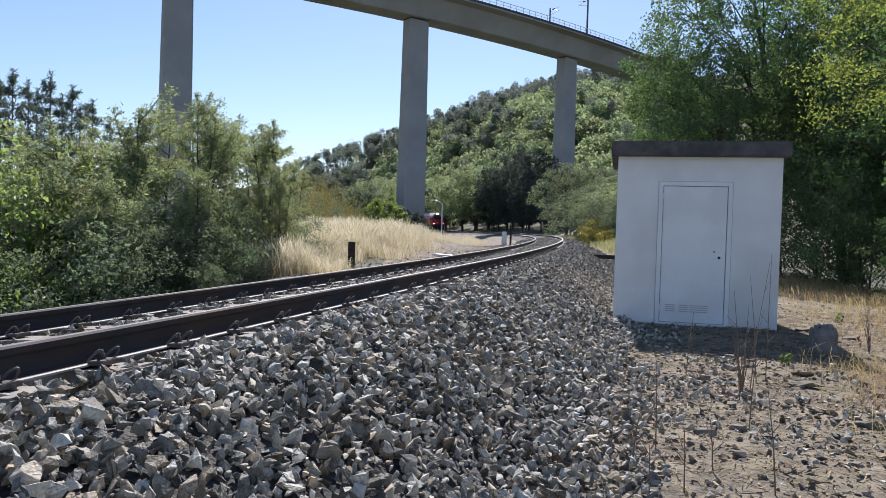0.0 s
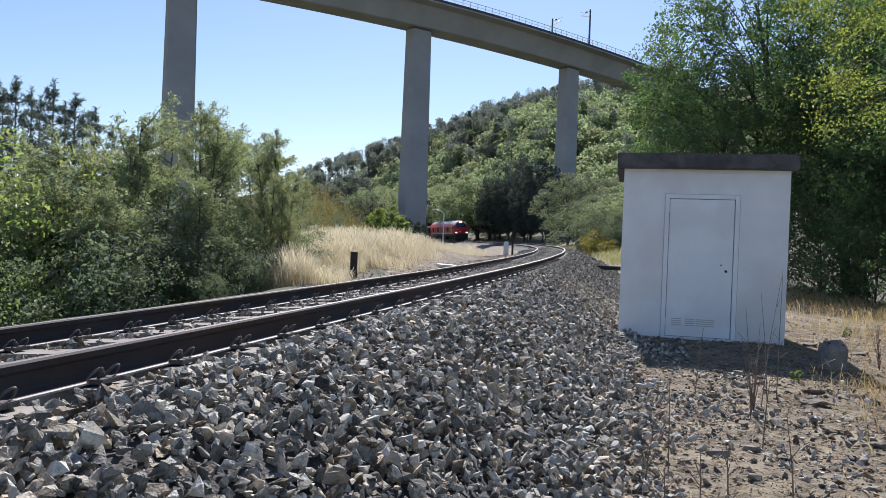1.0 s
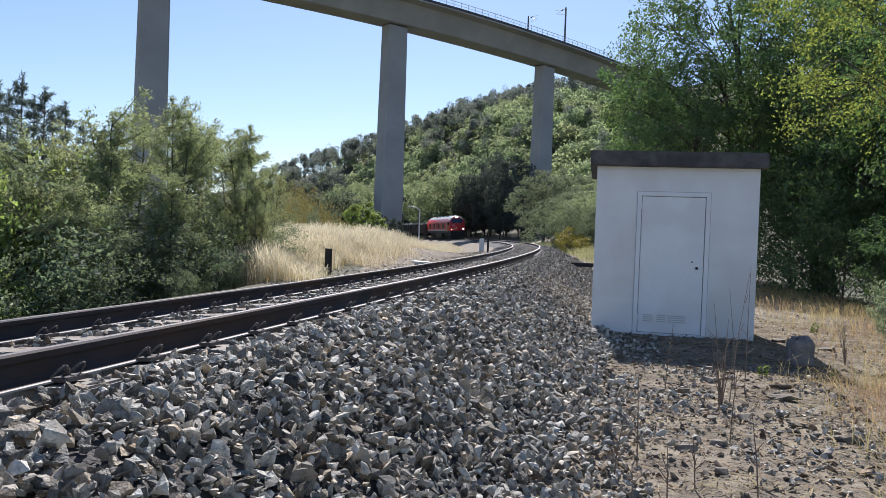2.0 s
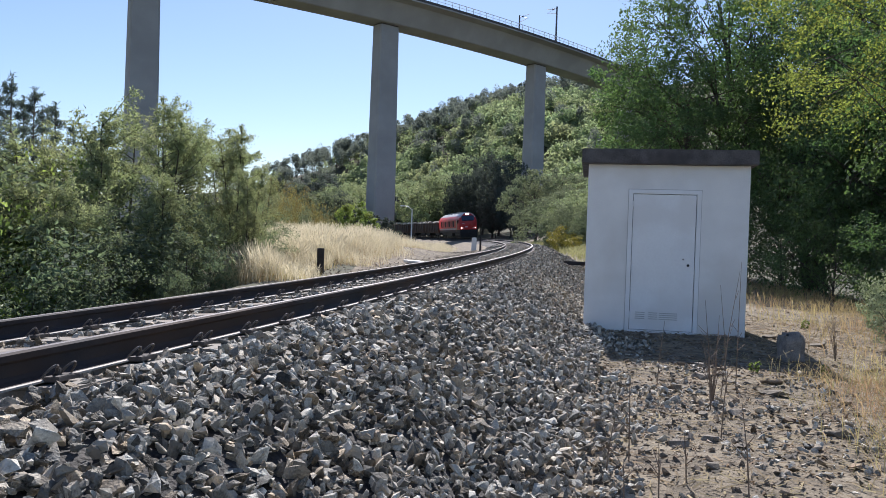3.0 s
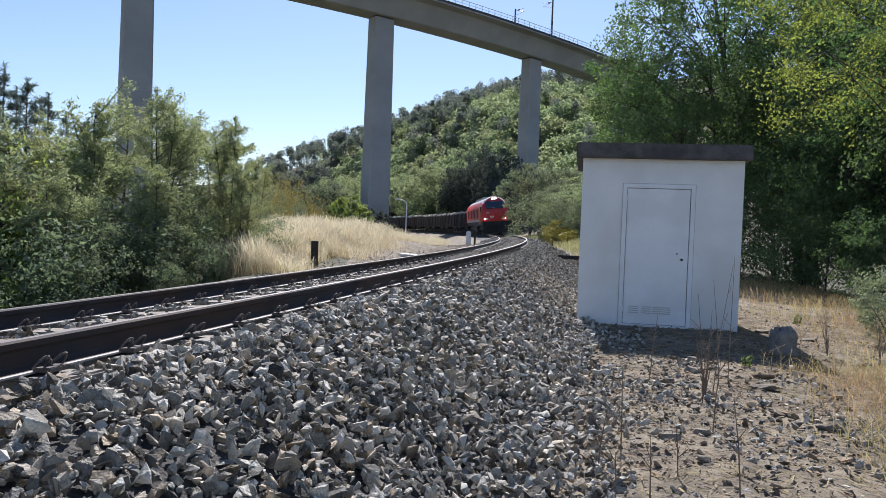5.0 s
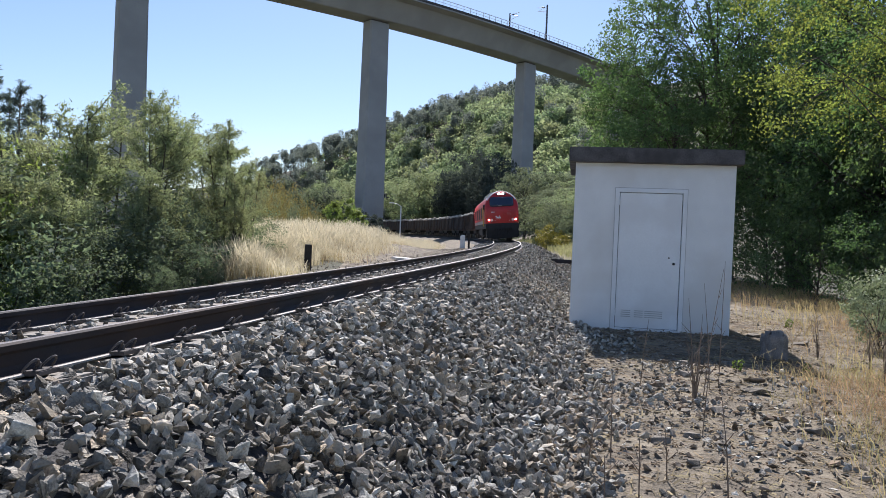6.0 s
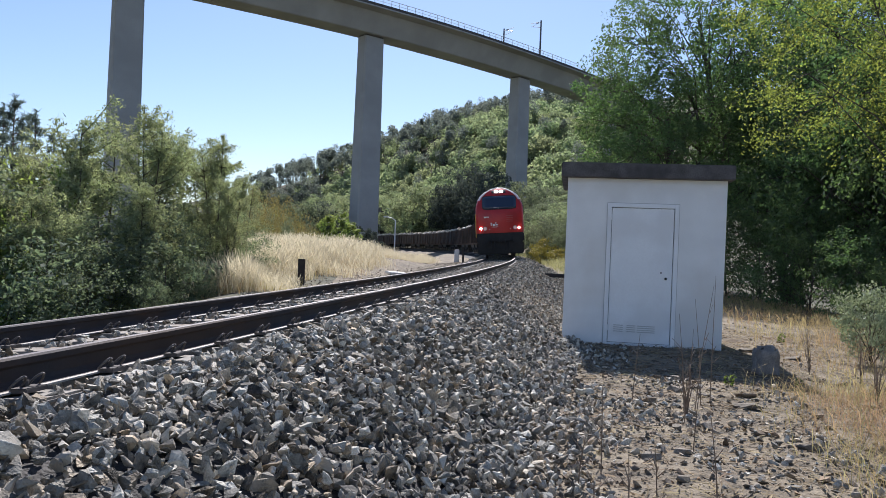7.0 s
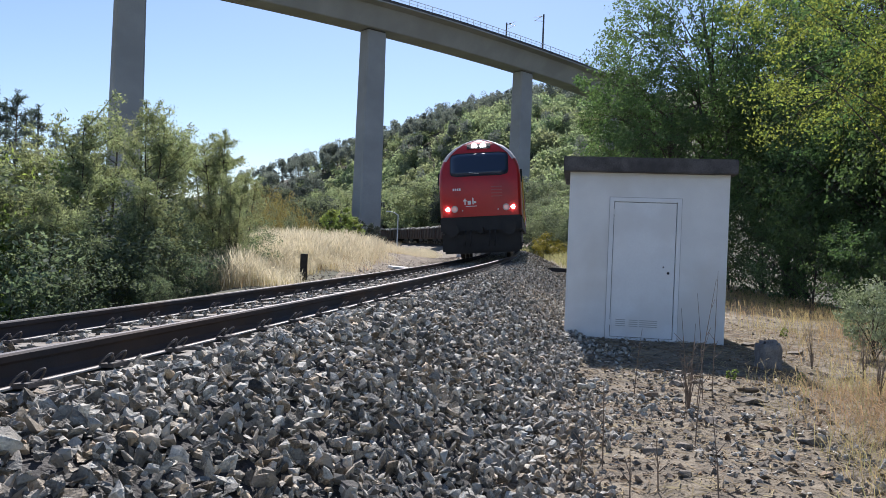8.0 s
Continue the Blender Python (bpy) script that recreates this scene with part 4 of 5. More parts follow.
def build_house():
    """A small dark two-storey building with pale floor slabs, far off behind the viaduct."""
    house = tagged(new("trackside_building"), "small dark building with pale concrete floor slabs behind the viaduct", "building")
    part("wall", box(-3.2, 3.2, -2.5, 2.5, -1.0, 8.6), M_SLAB, house)
    for z in (2.6, 5.4, 8.6):
        part("floor_slab", box(-3.5, 3.5, -3.1, 2.7, z, z + 0.32, 0.02), M_CONC, house, "pale concrete slab")
    for x in (-3.2, -0.4, 2.4):
        part("column", box(x, x + 0.28, -3.0, -2.72, -1.0, 8.6), M_CONC, house)
    for x in (-2.2, 0.5):
        for z in (3.4, 6.2):
            part("window", box(x, x + 1.3, -2.54, -2.46, z, z + 1.3, 0.02), M_GLASS, house)
    house.matrix_world = pose(-3.6, 206.0, ground_at(-3.6, 206.0) + 2.0, 0, 0, 8)


build_house()


# ---- plants ----
def unit(v):
    return v / (np.linalg.norm(v, axis=-1, keepdims=True) + 1e-9)


def leaf_mesh(name, c, out, sizes, mat, rng, aspect=0.5, jitter=0.6, three=False, along=None, extra=None):
    """Leaves at c that face about the way out: creased kites, or triangles where they are far off."""
    n = len(c)
    nrm = unit(out + rng.normal(size=(n, 3)) * jitter)
    a = rng.normal(size=(n, 3)) if along is None else along + rng.normal(size=(n, 3)) * 0.35
    a = unit(a - nrm * (a * nrm).sum(1, keepdims=True))
    b = np.cross(nrm, a)
    s = sizes[:, None]
    if three:
        v = np.stack([c - a * s * 0.8 - b * s * aspect, c + a * s, c - a * s * 0.8 + b * s * aspect], 1)
    else:
        v = np.stack([c - a * s, c + b * s * aspect + nrm * s * 0.14, c + a * s, c - b * s * aspect + nrm * s * 0.14], 1)
    k = v.shape[1]
    v = v.reshape(-1, 3)
    f = np.arange(n * k).reshape(n, k)
    if extra is None:
        return mesh_from(name, v, f, mat)
    ev, ef, emat = extra
    index = np.concatenate([np.zeros(n, int), np.ones(len(ef), int)])
    return mesh_from(name, np.concatenate([v, ev]), np.concatenate([f, ef + len(v)]), [mat, emat], index=index)


def puffs(rng, centres, radii, per, squash=0.8, inner=0.5):
    """Leaf places through the shells of small clumps, and the way out of each."""
    which = np.repeat(np.arange(len(centres)), per)
    d = unit(rng.normal(size=(len(which), 3)))
    r = radii[which][:, None] * rng.uniform(inner, 1.05, (len(which), 1))
    return centres[which] + d * r * np.array((1, 1, squash)), d, which


def bent(rng, p, q, rise=0.08, wobble=0.05):
    """Three points from p to q, bowed."""
    p, q = Vector(p), Vector(q)
    ln = (q - p).length
    mid = p.lerp(q, 0.5) + Vector((rng.normal() * wobble * ln, rng.normal() * wobble * ln, rise * ln))
    return [p, mid, q]


def broadleaf(name, label, height, radius, base, trunk_r, lobes, clumps, per, clump, leaf, mat, bark, seed, category="tree", three=False,
              aspect=0.55, lobe_size=0.42, group=""):
    """A tree or bush: trunk, limbs to each lobe of the crown, twigs to clumps on the lobes, leaves round the clumps."""
    rng = np.random.default_rng(seed)
    mid = np.array((0, 0, height * (1 + base) / 2))
    axes = np.array((radius, radius, height * (1 - base) / 2))
    dirs = []
    while len(dirs) < lobes:
        cand = unit(rng.normal(size=(14, 3)))
        cand = cand[cand[:, 2] > -0.8]
        if not dirs:
            dirs.append(cand[0])
            continue
        gap = np.linalg.norm(cand[:, None] - np.array(dirs)[None], axis=2).min(1)
        dirs.append(cand[gap.argmax()])
    dirs = np.array(dirs)
    reach = rng.uniform(0.48, 0.8, (lobes, 1))
    centres = mid + dirs * axes * reach
    size = lobe_size * radius * rng.uniform(0.7, 1.25, lobes)
    which = np.repeat(np.arange(lobes), clumps)
    e = unit(unit(rng.normal(size=(len(which), 3))) + 0.55 * dirs[which])
    cl = centres[which] + e * size[which][:, None] * rng.uniform(0.55, 1.12, (len(which), 1)) * np.array((1, 1, 0.85))
    cl[:, 2] = np.maximum(cl[:, 2], 0.03 * height)
    c, d, w = puffs(rng, cl, clump * rng.uniform(0.6, 1.35, len(cl)), per)
    out = unit(d * 0.7 + e[w] * 0.7 + np.array((0, 0, 0.25)))
    ob = tagged(new(name), label, category, group)
    bm = bmesh.new()
    pts = [(0.03 * height * math.sin(u * 5 + seed), 0.025 * height * math.sin(u * 4 + seed * 2), height * 0.8 * u - 0.3) for u in np.linspace(0, 1, 8)]
    tube(pts, [trunk_r * (1 - 0.85 * u) for u in np.linspace(0, 1, 8)], 7, bm)
    for i in range(lobes):
        u = min(0.9, max(0.1, centres[i][2] / (height * 0.8) - 0.22)) * 7
        p = Vector(pts[int(u)]).lerp(Vector(pts[int(u) + 1]), u % 1)
        r = trunk_r * (1 - 0.12 * u) * 0.36
        tube(bent(rng, p, centres[i]), [r, r * 0.7, r * 0.4], 5, bm)
        for k in range(0, clumps, max(1, clumps // 5)):
            tube(bent(rng, centres[i], cl[i * clumps + k]), [r * 0.4, r * 0.25, r * 0.12], 4, bm)
    part("trunk", bm, bark, ob, smooth=True)
    part("crown", leaf_mesh("crown", c, out, leaf * rng.uniform(0.6, 1.3, len(c)), mat, rng, aspect, 0.75, three), None, ob)
    return ob


def acacia_tree(height, radius, seed, limbs=84):
    """A slender acacia: stems, rising limbs and hanging sprays of fine leaves, with thin shoots above the top."""
    rng = np.random.default_rng(seed)
    ob = tagged(new("acacia_tree"), "slender acacia with airy grey-green foliage on the slope", "tree", "acacias on the slope")
    bm = bmesh.new()
    P, D, L = [], [], []

    def spray(p, way, length):
        P.append(p)
        D.append(way)
        L.append(length)

    stems = []
    for k in range(3):
        a = 2.1 * k + seed
        lean = radius * (0.12 if k == 0 else 0.42)
        top = height * (0.97 if k == 0 else rng.uniform(0.74, 0.9))
        pts = [Vector((math.cos(a) * lean * u ** 1.3 + 0.06 * math.sin(6 * u + k), math.sin(a) * lean * u ** 1.3, top * u - 0.3)) for u in np.linspace(0, 1, 9)]
        tube(pts, [0.075 * (1 - 0.9 * u) + 0.006 for u in np.linspace(0, 1, 9)], 6, bm)
        stems.append(pts)
        for j in range(9):
            spray(np.array(pts[8]) - np.array((0, 0, 0.11 * j)), unit(np.array((rng.normal(), rng.normal(), 0.3))), 0.13 + 0.03 * j)
    for i in range(limbs):
        pts = stems[i % 3]
        u = rng.uniform(0.06, 0.96)
        p = pts[int(u * 8)].lerp(pts[min(8, int(u * 8) + 1)], (u * 8) % 1)
        a = rng.uniform(0, 2 * math.pi)
        ln = radius * (1.0 - 0.4 * u) * rng.uniform(0.55, 1.15)
        steep = rng.uniform(0.25, 1.3)
        way = Vector((math.cos(a), math.sin(a), steep)).normalized()
        q = p + way * ln
        bow = bent(rng, p, q, -0.10, 0.03)
        tube(bow, [0.022, 0.014, 0.005], 4, bm)
        for v in np.linspace(0.3, 1.0, 8):
            c = bow[0].lerp(bow[1], v * 2) if v < 0.5 else bow[1].lerp(bow[2], v * 2 - 1)
            side = unit(np.array((rng.normal(), rng.normal(), -0.15 + 0.5 * rng.normal())) + 0.6 * np.array(way))
            spray(np.array(c), side, rng.uniform(0.28, 0.55) * (1.15 - 0.5 * v))
    part("trunk", bm, M_BARK, ob, smooth=True)
    P, D, L = np.array(P), np.array(D), np.array(L)
    per = 46
    w = np.repeat(np.arange(len(P)), per)
    t = rng.uniform(0, 1, (len(w), 1))
    droop = np.array((0, 0, -0.35)) * t * t
    jit = rng.normal(size=(len(w), 3)) * (0.06 + 0.24 * L[w][:, None] * t) * np.array((1, 1, 0.6))
    c = P[w] + (D[w] * t + droop) * L[w][:, None] * 1.3 + jit
    out = unit(jit + np.array((0, 0, 0.08)))
    part("crown", leaf_mesh("crown", c, out, 0.058 * rng.uniform(0.5, 1.4, len(c)), M_ACACIA, rng, 0.36, 0.6, True, along=D[w]), None, ob)
    return ob


def pine_tree(height, radius, seed):
    """A maritime pine: straight stem, whorls of rising branches, needle tufts at their ends."""
    rng = np.random.default_rng(seed)
    ob = tagged(new("pine_tree"), "tall dark maritime pine with a pointed top", "tree", "pines in the valley")
    bm = bmesh.new()
    tube([(0.15 * math.sin(3 * u + seed), 0, height * u - 0.3) for u in np.linspace(0, 1, 8)], [0.17 * (1 - 0.92 * u) + 0.01 for u in np.linspace(0, 1, 8)], 7, bm)
    tips, ways = [], []
    z = height * 0.3
    while z < height * 0.97:
        u = z / height
        x0 = 0.15 * math.sin(3 * u + seed)
        for k in range(rng.integers(4, 7)):
            a = rng.uniform(0, 2 * math.pi)
            ln = radius * (1.04 - u) ** 0.75 * rng.uniform(0.55, 1.2) * (0.55 + 0.75 * min(1, (u - 0.25) * 3))
            q = np.array((x0 + math.cos(a) * ln, math.sin(a) * ln, z + ln * rng.uniform(0.25, 0.6)))
            tube([(x0, 0, z), Vector((x0, 0, z)).lerp(Vector(q), 0.55) - Vector((0, 0, 0.06 * ln)), q], [0.035, 0.025, 0.012], 4, bm)
            for v in (0.6, 0.82, 1.0):
                tips.append(np.array((x0, 0, z)) * (1 - v) + q * v + rng.normal(size=3) * 0.14)
                ways.append(unit(np.array((math.cos(a), math.sin(a), 0.9))))
        z += rng.uniform(0.6, 1.0)
    for k in range(7):
        tips.append(np.array((0.15 * math.sin(3 + seed), 0, height * (0.94 + 0.012 * k) - 0.3)))
        ways.append(np.array((0, 0, 1.0)))
    part("trunk", bm, M_PINEBARK, ob, smooth=True)
    tips, ways = np.array(tips), np.array(ways)
    w = np.repeat(np.arange(len(tips)), 15)
    d = unit(rng.normal(size=(len(w), 3)) + 0.9 * ways[w])
    c = tips[w] + d * rng.uniform(0.05, 0.3, (len(w), 1))
    part("crown", leaf_mesh("crown", c, rng.normal(size=(len(w), 3)), 0.17 * rng.uniform(0.7, 1.3, len(w)), M_PINE, rng, 0.15, 0.3, along=d), None, ob)
    return ob


def place(x, y, scale=1.0, turn=0.0, sink=0.0, tall=1.0):
    return Matrix.Translation((x, y, ground_at(x, y) - sink)) @ Matrix.Rotation(radians(turn), 4, "Z") @ Matrix.Diagonal((scale, scale, scale * tall, 1))


def spread_copies(proto, spots):
    """The first spot takes the plant itself, the others take copies. Spots: x, y, scale, turn, sink, tall."""
    for i, spot in enumerate(spots):
        if i:
            copy_thing(proto, Matrix()).matrix_basis = place(*spot)
    proto.matrix_basis = place(*spots[0])


def to_height(spots, tall):
    """Spots x, y, height of the top above the datum, width, turn; tall is the plant's own height."""
    out = []
    for x, y, top, w, turn in spots:
        k = (top - ground_at(x, y)) / tall
        out.append((x, y, k * w, turn, 0.0, 1 / w))
    return out


# broad-leaved trees behind the hut
oak = broadleaf("oak_tree", "tall broad-leaved tree in deep green leaf behind the hut", 11.5, 4.0, 0.10, 0.24, 34, 19, 62, 0.40, 0.055, M_OAK, M_BARK, 11, lobe_size=0.38, group="oaks behind the hut")
spread_copies(oak, [(11.5, 28.0, 1.16, 0, 0, 1.0), (15.0, 21.5, 1.05, 70, 0, 1.0), (17.6, 26.0, 1.2, 200, 0, 1.0),
                    (12.9, 18.2, 0.72, 300, 0.4, 1.0), (15.2, 14.6, 0.9, 20, 0.4, 1.1), (17.0, 31.0, 1.3, 45, 0.2, 1.0), (9.5, 25.5, 0.72, 100, 0.3, 1.0), (13.2, 24.5, 0.85, 210, 0.3, 1.0)])
young = broadleaf("young_oak_tree", "broad-leaved tree with sunlit yellow-green leaves", 10.5, 3.6, 0.22, 0.09, 30, 17, 84, 0.36, 0.034, M_OAKLIGHT, M_BARK, 23,
                  group="young oaks")
spread_copies(young, [(10.7, 14.6, 1.05, 30, 0, 1.0), (12.6, 12.4, 1.05, 160, 0, 1.0)])
undergrowth = broadleaf("understorey_bush", "dark green leafy undergrowth at the edge of the wood", 3.4, 2.0, 0.02, 0.05, 16, 9, 64, 0.3, 0.038, M_OAK, M_BARK, 31, "bush",
                        group="undergrowth")
spread_copies(undergrowth, [(10.2, 15.0, 0.7, 0, 0.3, 1.0), (10.4, 18.0, 0.75, 200, 0.3, 1.2), (11.8, 11.8, 0.8, 280, 0.3, 1.0),
                            (10.6, 21.0, 0.8, 40, 0.2, 1.1), (12.8, 10.2, 0.9, 120, 0.4, 1.0), (11.2, 24.5, 0.9, 70, 0.2, 1.0),
                            (12.2, 21.5, 1.4, 160, 0.2, 1.2), (13.6, 12.0, 1.5, 240, 0.2, 1.2), (12.2, 16.2, 1.4, 310, 0.2, 1.3),
                            (13.4, 19.6, 1.9, 15, 0.2, 1.1), (15.6, 18.0, 2.0, 190, 0.2, 1.1), (15.2, 24.0, 2.0, 85, 0.2, 1.1), (18.0, 21.0, 2.1, 260, 0.2, 1.1)])

# acacias on the slope below the line
acacias = [acacia_tree(9.3, 2.5, 41), acacia_tree(9.3, 2.3, 44)]
ACACIA_SPOTS = [(-5.5, 17.6, 4.3, 0.85, 0), (-7.1, 17.4, 3.9, 0.95, 60), (-4.1, 18.2, 3.8, 0.85, 130), (-8.4, 17.0, 3.1, 0.95, 200),
                (-3.9, 20.4, 3.0, 0.9, 260), (-9.4, 18.2, 2.6, 1.0, 320), (-6.2, 19.6, 4.3, 1.0, 20), (-10.6, 17.4, 2.2, 1.0, 100),
                (-4.9, 20.6, 4.0, 1.0, 100), (-12.0, 20.0, 2.6, 1.1, 50), (-7.8, 21.0, 4.3, 1.1, 170),
                (-5.0, 15.6, 2.3, 1.0, 300), (-6.6, 14.8, 2.2, 1.0, 10), (-3.6, 17.2, 2.6, 0.9, 220), (-8.0, 15.4, 2.3, 1.0, 140)]
for k, proto in enumerate(acacias):
    spread_copies(proto, to_height(ACACIA_SPOTS[k::2], 8.8))
shrub = broadleaf("sunlit_shrub", "leafy light green shrub catching the sun", 4.2, 2.0, 0.02, 0.05, 18, 10, 46, 0.32, 0.040, M_ACACIA_LIGHT, M_BARK, 47, "shrub", group="sunlit shrubs")
spread_copies(shrub, to_height([(-8.2, 14.2, 1.5, 1.0, 0), (-9.0, 14.6, 2.1, 1.0, 80), (-7.4, 13.0, 0.3, 1.0, 160), (-8.8, 13.0, 0.9, 1.0, 220), (-10.4, 16.0, 2.4, 1.0, 300),
                                (-7.5, 16.2, 2.1, 0.9, 30)], 4.1))
slope_bush = broadleaf("slope_bush", "dense dark green bush on the slope below the line", 3.2, 1.7, 0.02, 0.05, 15, 9, 52, 0.28, 0.036, M_SHADE, M_BARK, 49, "bush", group="bushes on the slope")
spread_copies(slope_bush, to_height([(-3.4, 16.6, 1.0, 1.1, 60), (-4.3, 15.1, 1.1, 1.1, 120), (-5.3, 14.0, 1.0, 1.1, 180), (-6.4, 13.2, 0.8, 1.1, 240),
                                     (-3.8, 18.4, 1.9, 1.1, 300), (-5.2, 16.4, 2.0, 1.1, 30), (-6.9, 15.6, 2.0, 1.2, 90),
                                     (-7.4, 12.6, 0.5, 1.1, 200), (-4.2, 14.0, 0.5, 1.0, 75), (-3.6, 15.3, 0.6, 0.9, 250)], 3.1))

# pines beyond the slope
pines = [pine_tree(15.0, 1.9, 53), pine_tree(15.0, 1.6, 56)]
PINE_SPOTS = [
    (-31.6, 56.0, 11.8, 0.91, 278), (-27.8, 54.0, 11.3, 0.88, 309), (-26.7, 55.0, 10.6, 0.97, 297), (-32.7, 60.0, 11.8, 0.87, 6), (-26.7, 58.0, 10.1, 1.08, 240),
    (-34.0, 58.0, 11.8, 0.91, 119), (-31.0, 62.0, 11.1, 0.90, 240), (-34.9, 57.0, 11.1, 0.99, 281), (-35.0, 66.0, 12.2, 0.97, 327), (-31.3, 66.0, 11.0, 1.07, 118),
    (-38.3, 60.0, 11.6, 1.01, 267), (-30.6, 70.0, 10.4, 0.95, 7), (-29.3, 72.0, 10.2, 1.02, 32), (-38.4, 64.0, 11.7, 0.89, 302), (-39.3, 68.0, 12.9, 0.86, 15)]
for k, proto in enumerate(pines):
    spread_copies(proto, to_height(PINE_SPOTS[k::2], 14.7))

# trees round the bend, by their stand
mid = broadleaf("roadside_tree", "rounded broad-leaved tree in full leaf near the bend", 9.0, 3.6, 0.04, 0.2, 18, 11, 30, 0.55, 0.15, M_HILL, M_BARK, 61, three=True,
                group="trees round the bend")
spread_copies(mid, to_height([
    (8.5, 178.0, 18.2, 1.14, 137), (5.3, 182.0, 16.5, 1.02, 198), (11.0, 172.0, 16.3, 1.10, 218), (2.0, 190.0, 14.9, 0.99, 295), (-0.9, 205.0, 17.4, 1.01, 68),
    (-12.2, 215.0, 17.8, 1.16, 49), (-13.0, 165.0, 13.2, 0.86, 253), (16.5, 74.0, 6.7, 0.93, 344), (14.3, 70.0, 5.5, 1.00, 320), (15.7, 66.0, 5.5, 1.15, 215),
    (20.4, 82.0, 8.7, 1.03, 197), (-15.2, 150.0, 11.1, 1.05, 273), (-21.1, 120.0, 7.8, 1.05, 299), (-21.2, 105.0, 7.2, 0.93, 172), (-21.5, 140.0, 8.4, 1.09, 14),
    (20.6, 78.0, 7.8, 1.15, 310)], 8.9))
olive = broadleaf("olive_green_tree", "rounded grey-olive tree beside the cutting", 9.0, 3.9, 0.03, 0.2, 20, 12, 34, 0.5, 0.13, M_OLIVE, M_BARK, 63, three=True,
                  group="olive-green trees by the cutting")
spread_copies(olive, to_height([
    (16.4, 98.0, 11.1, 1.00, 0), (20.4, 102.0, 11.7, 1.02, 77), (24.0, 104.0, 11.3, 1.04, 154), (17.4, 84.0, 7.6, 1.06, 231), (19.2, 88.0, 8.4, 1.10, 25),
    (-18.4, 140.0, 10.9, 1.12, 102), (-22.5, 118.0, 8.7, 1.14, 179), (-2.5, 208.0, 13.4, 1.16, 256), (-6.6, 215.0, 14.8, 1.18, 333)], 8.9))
# these crowns hold the cutting's shade in their leaf colour
dark = broadleaf("shade_dark_tree", "broad-leaved tree crowding the cutting beyond the bend, leaves darkened as its shade", 10.0, 3.8, 0.02, 0.2, 18, 11, 34, 0.6, 0.17, M_SHADELEAF, M_BARK, 67, three=True,
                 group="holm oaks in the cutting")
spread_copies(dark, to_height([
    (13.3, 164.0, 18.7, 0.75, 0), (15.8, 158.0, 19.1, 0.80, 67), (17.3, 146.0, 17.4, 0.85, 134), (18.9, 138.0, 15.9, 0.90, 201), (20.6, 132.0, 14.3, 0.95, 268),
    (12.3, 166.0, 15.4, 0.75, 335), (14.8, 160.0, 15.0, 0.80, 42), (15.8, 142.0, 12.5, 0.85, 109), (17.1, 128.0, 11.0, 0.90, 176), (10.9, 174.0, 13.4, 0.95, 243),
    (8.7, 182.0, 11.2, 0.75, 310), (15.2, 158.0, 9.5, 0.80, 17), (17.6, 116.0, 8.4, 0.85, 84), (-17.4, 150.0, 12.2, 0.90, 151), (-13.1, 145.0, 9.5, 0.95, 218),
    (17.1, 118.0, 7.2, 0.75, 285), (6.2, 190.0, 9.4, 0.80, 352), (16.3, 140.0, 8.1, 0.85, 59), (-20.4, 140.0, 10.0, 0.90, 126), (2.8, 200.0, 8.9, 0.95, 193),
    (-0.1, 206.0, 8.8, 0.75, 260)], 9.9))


def bush(name, label, mat, seed, height=1.6, radius=1.2, leaf=0.06, lobes=12, clumps=7, per=26):
    return broadleaf(name, label, height, radius, 0.02, 0.03, lobes, clumps, per, 0.16 * radius, leaf, mat, M_BARK, seed, "bush", group=name.replace("_", " ") + "es")


spread_copies(bush("broom_bush", "green broom bush with yellow flowers beside the line", M_BROOM, 71, leaf=0.06),
              [(12.0, 60.0, 0.9, 0, 0, 1.0), (12.9, 61.5, 1.1, 90, 0, 1.0), (12.6, 57.5, 0.65, 200, 0, 1.0)])
spread_copies(bush("verge_bush", "low grey-green bush on the far verge", M_OLIVE, 75, 2.2, 1.8, 0.045, 14, 9, 50), to_height([
    (13.6, 64.0, 2.9, 1.12, 173), (14.0, 66.0, 4.0, 1.00, 212), (13.8, 70.0, 4.9, 1.39, 161), (14.0, 62.0, 3.1, 1.01, 315), (15.0, 64.0, 4.6, 1.02, 321),
    (-7.7, 48.0, 3.2, 0.50, 180), (-7.8, 56.0, 3.0, 0.50, 180), (-7.2, 62.0, 2.8, 0.50, 142), (-9.0, 44.0, 2.9, 0.50, 11), (-10.5, 46.0, 3.1, 0.50, 346)], 2.2))
spread_copies(bush("russet_bush", "russet and olive bush on the bank", M_RUSSET, 73, 2.2, 2.2, 0.032, 18, 12, 60), to_height([
    (-7.1, 44.0, 2.7, 0.42, 189), (-7.7, 42.0, 2.4, 0.42, 307), (-7.7, 54.0, 3.4, 0.42, 189), (-8.2, 40.0, 2.1, 0.42, 135), (-10.0, 58.0, 3.7, 0.42, 13),
    (-5.2, 47.0, 2.2, 0.50, 40), (-9.5, 50.0, 3.4, 0.45, 200)], 2.2))
spread_copies(bush("sunny_bush", "bright yellow-green bush beside the viaduct pier", M_ACACIA_LIGHT, 79, 2.6, 1.0, 0.06, 14, 8, 40),
              to_height([(-3.1, 42.0, 3.3, 1.0, 0), (-2.5, 42.6, 2.8, 1.0, 70)], 2.6))
# same shade-darkened leaf colour as the trees in the cutting
spread_copies(bush("pier_bush", "dark low bush at the foot of the viaduct pier", M_SHADELEAF, 81, 2.4, 1.0, 0.06, 14, 8, 40),
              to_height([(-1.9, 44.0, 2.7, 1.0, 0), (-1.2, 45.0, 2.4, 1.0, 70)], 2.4))
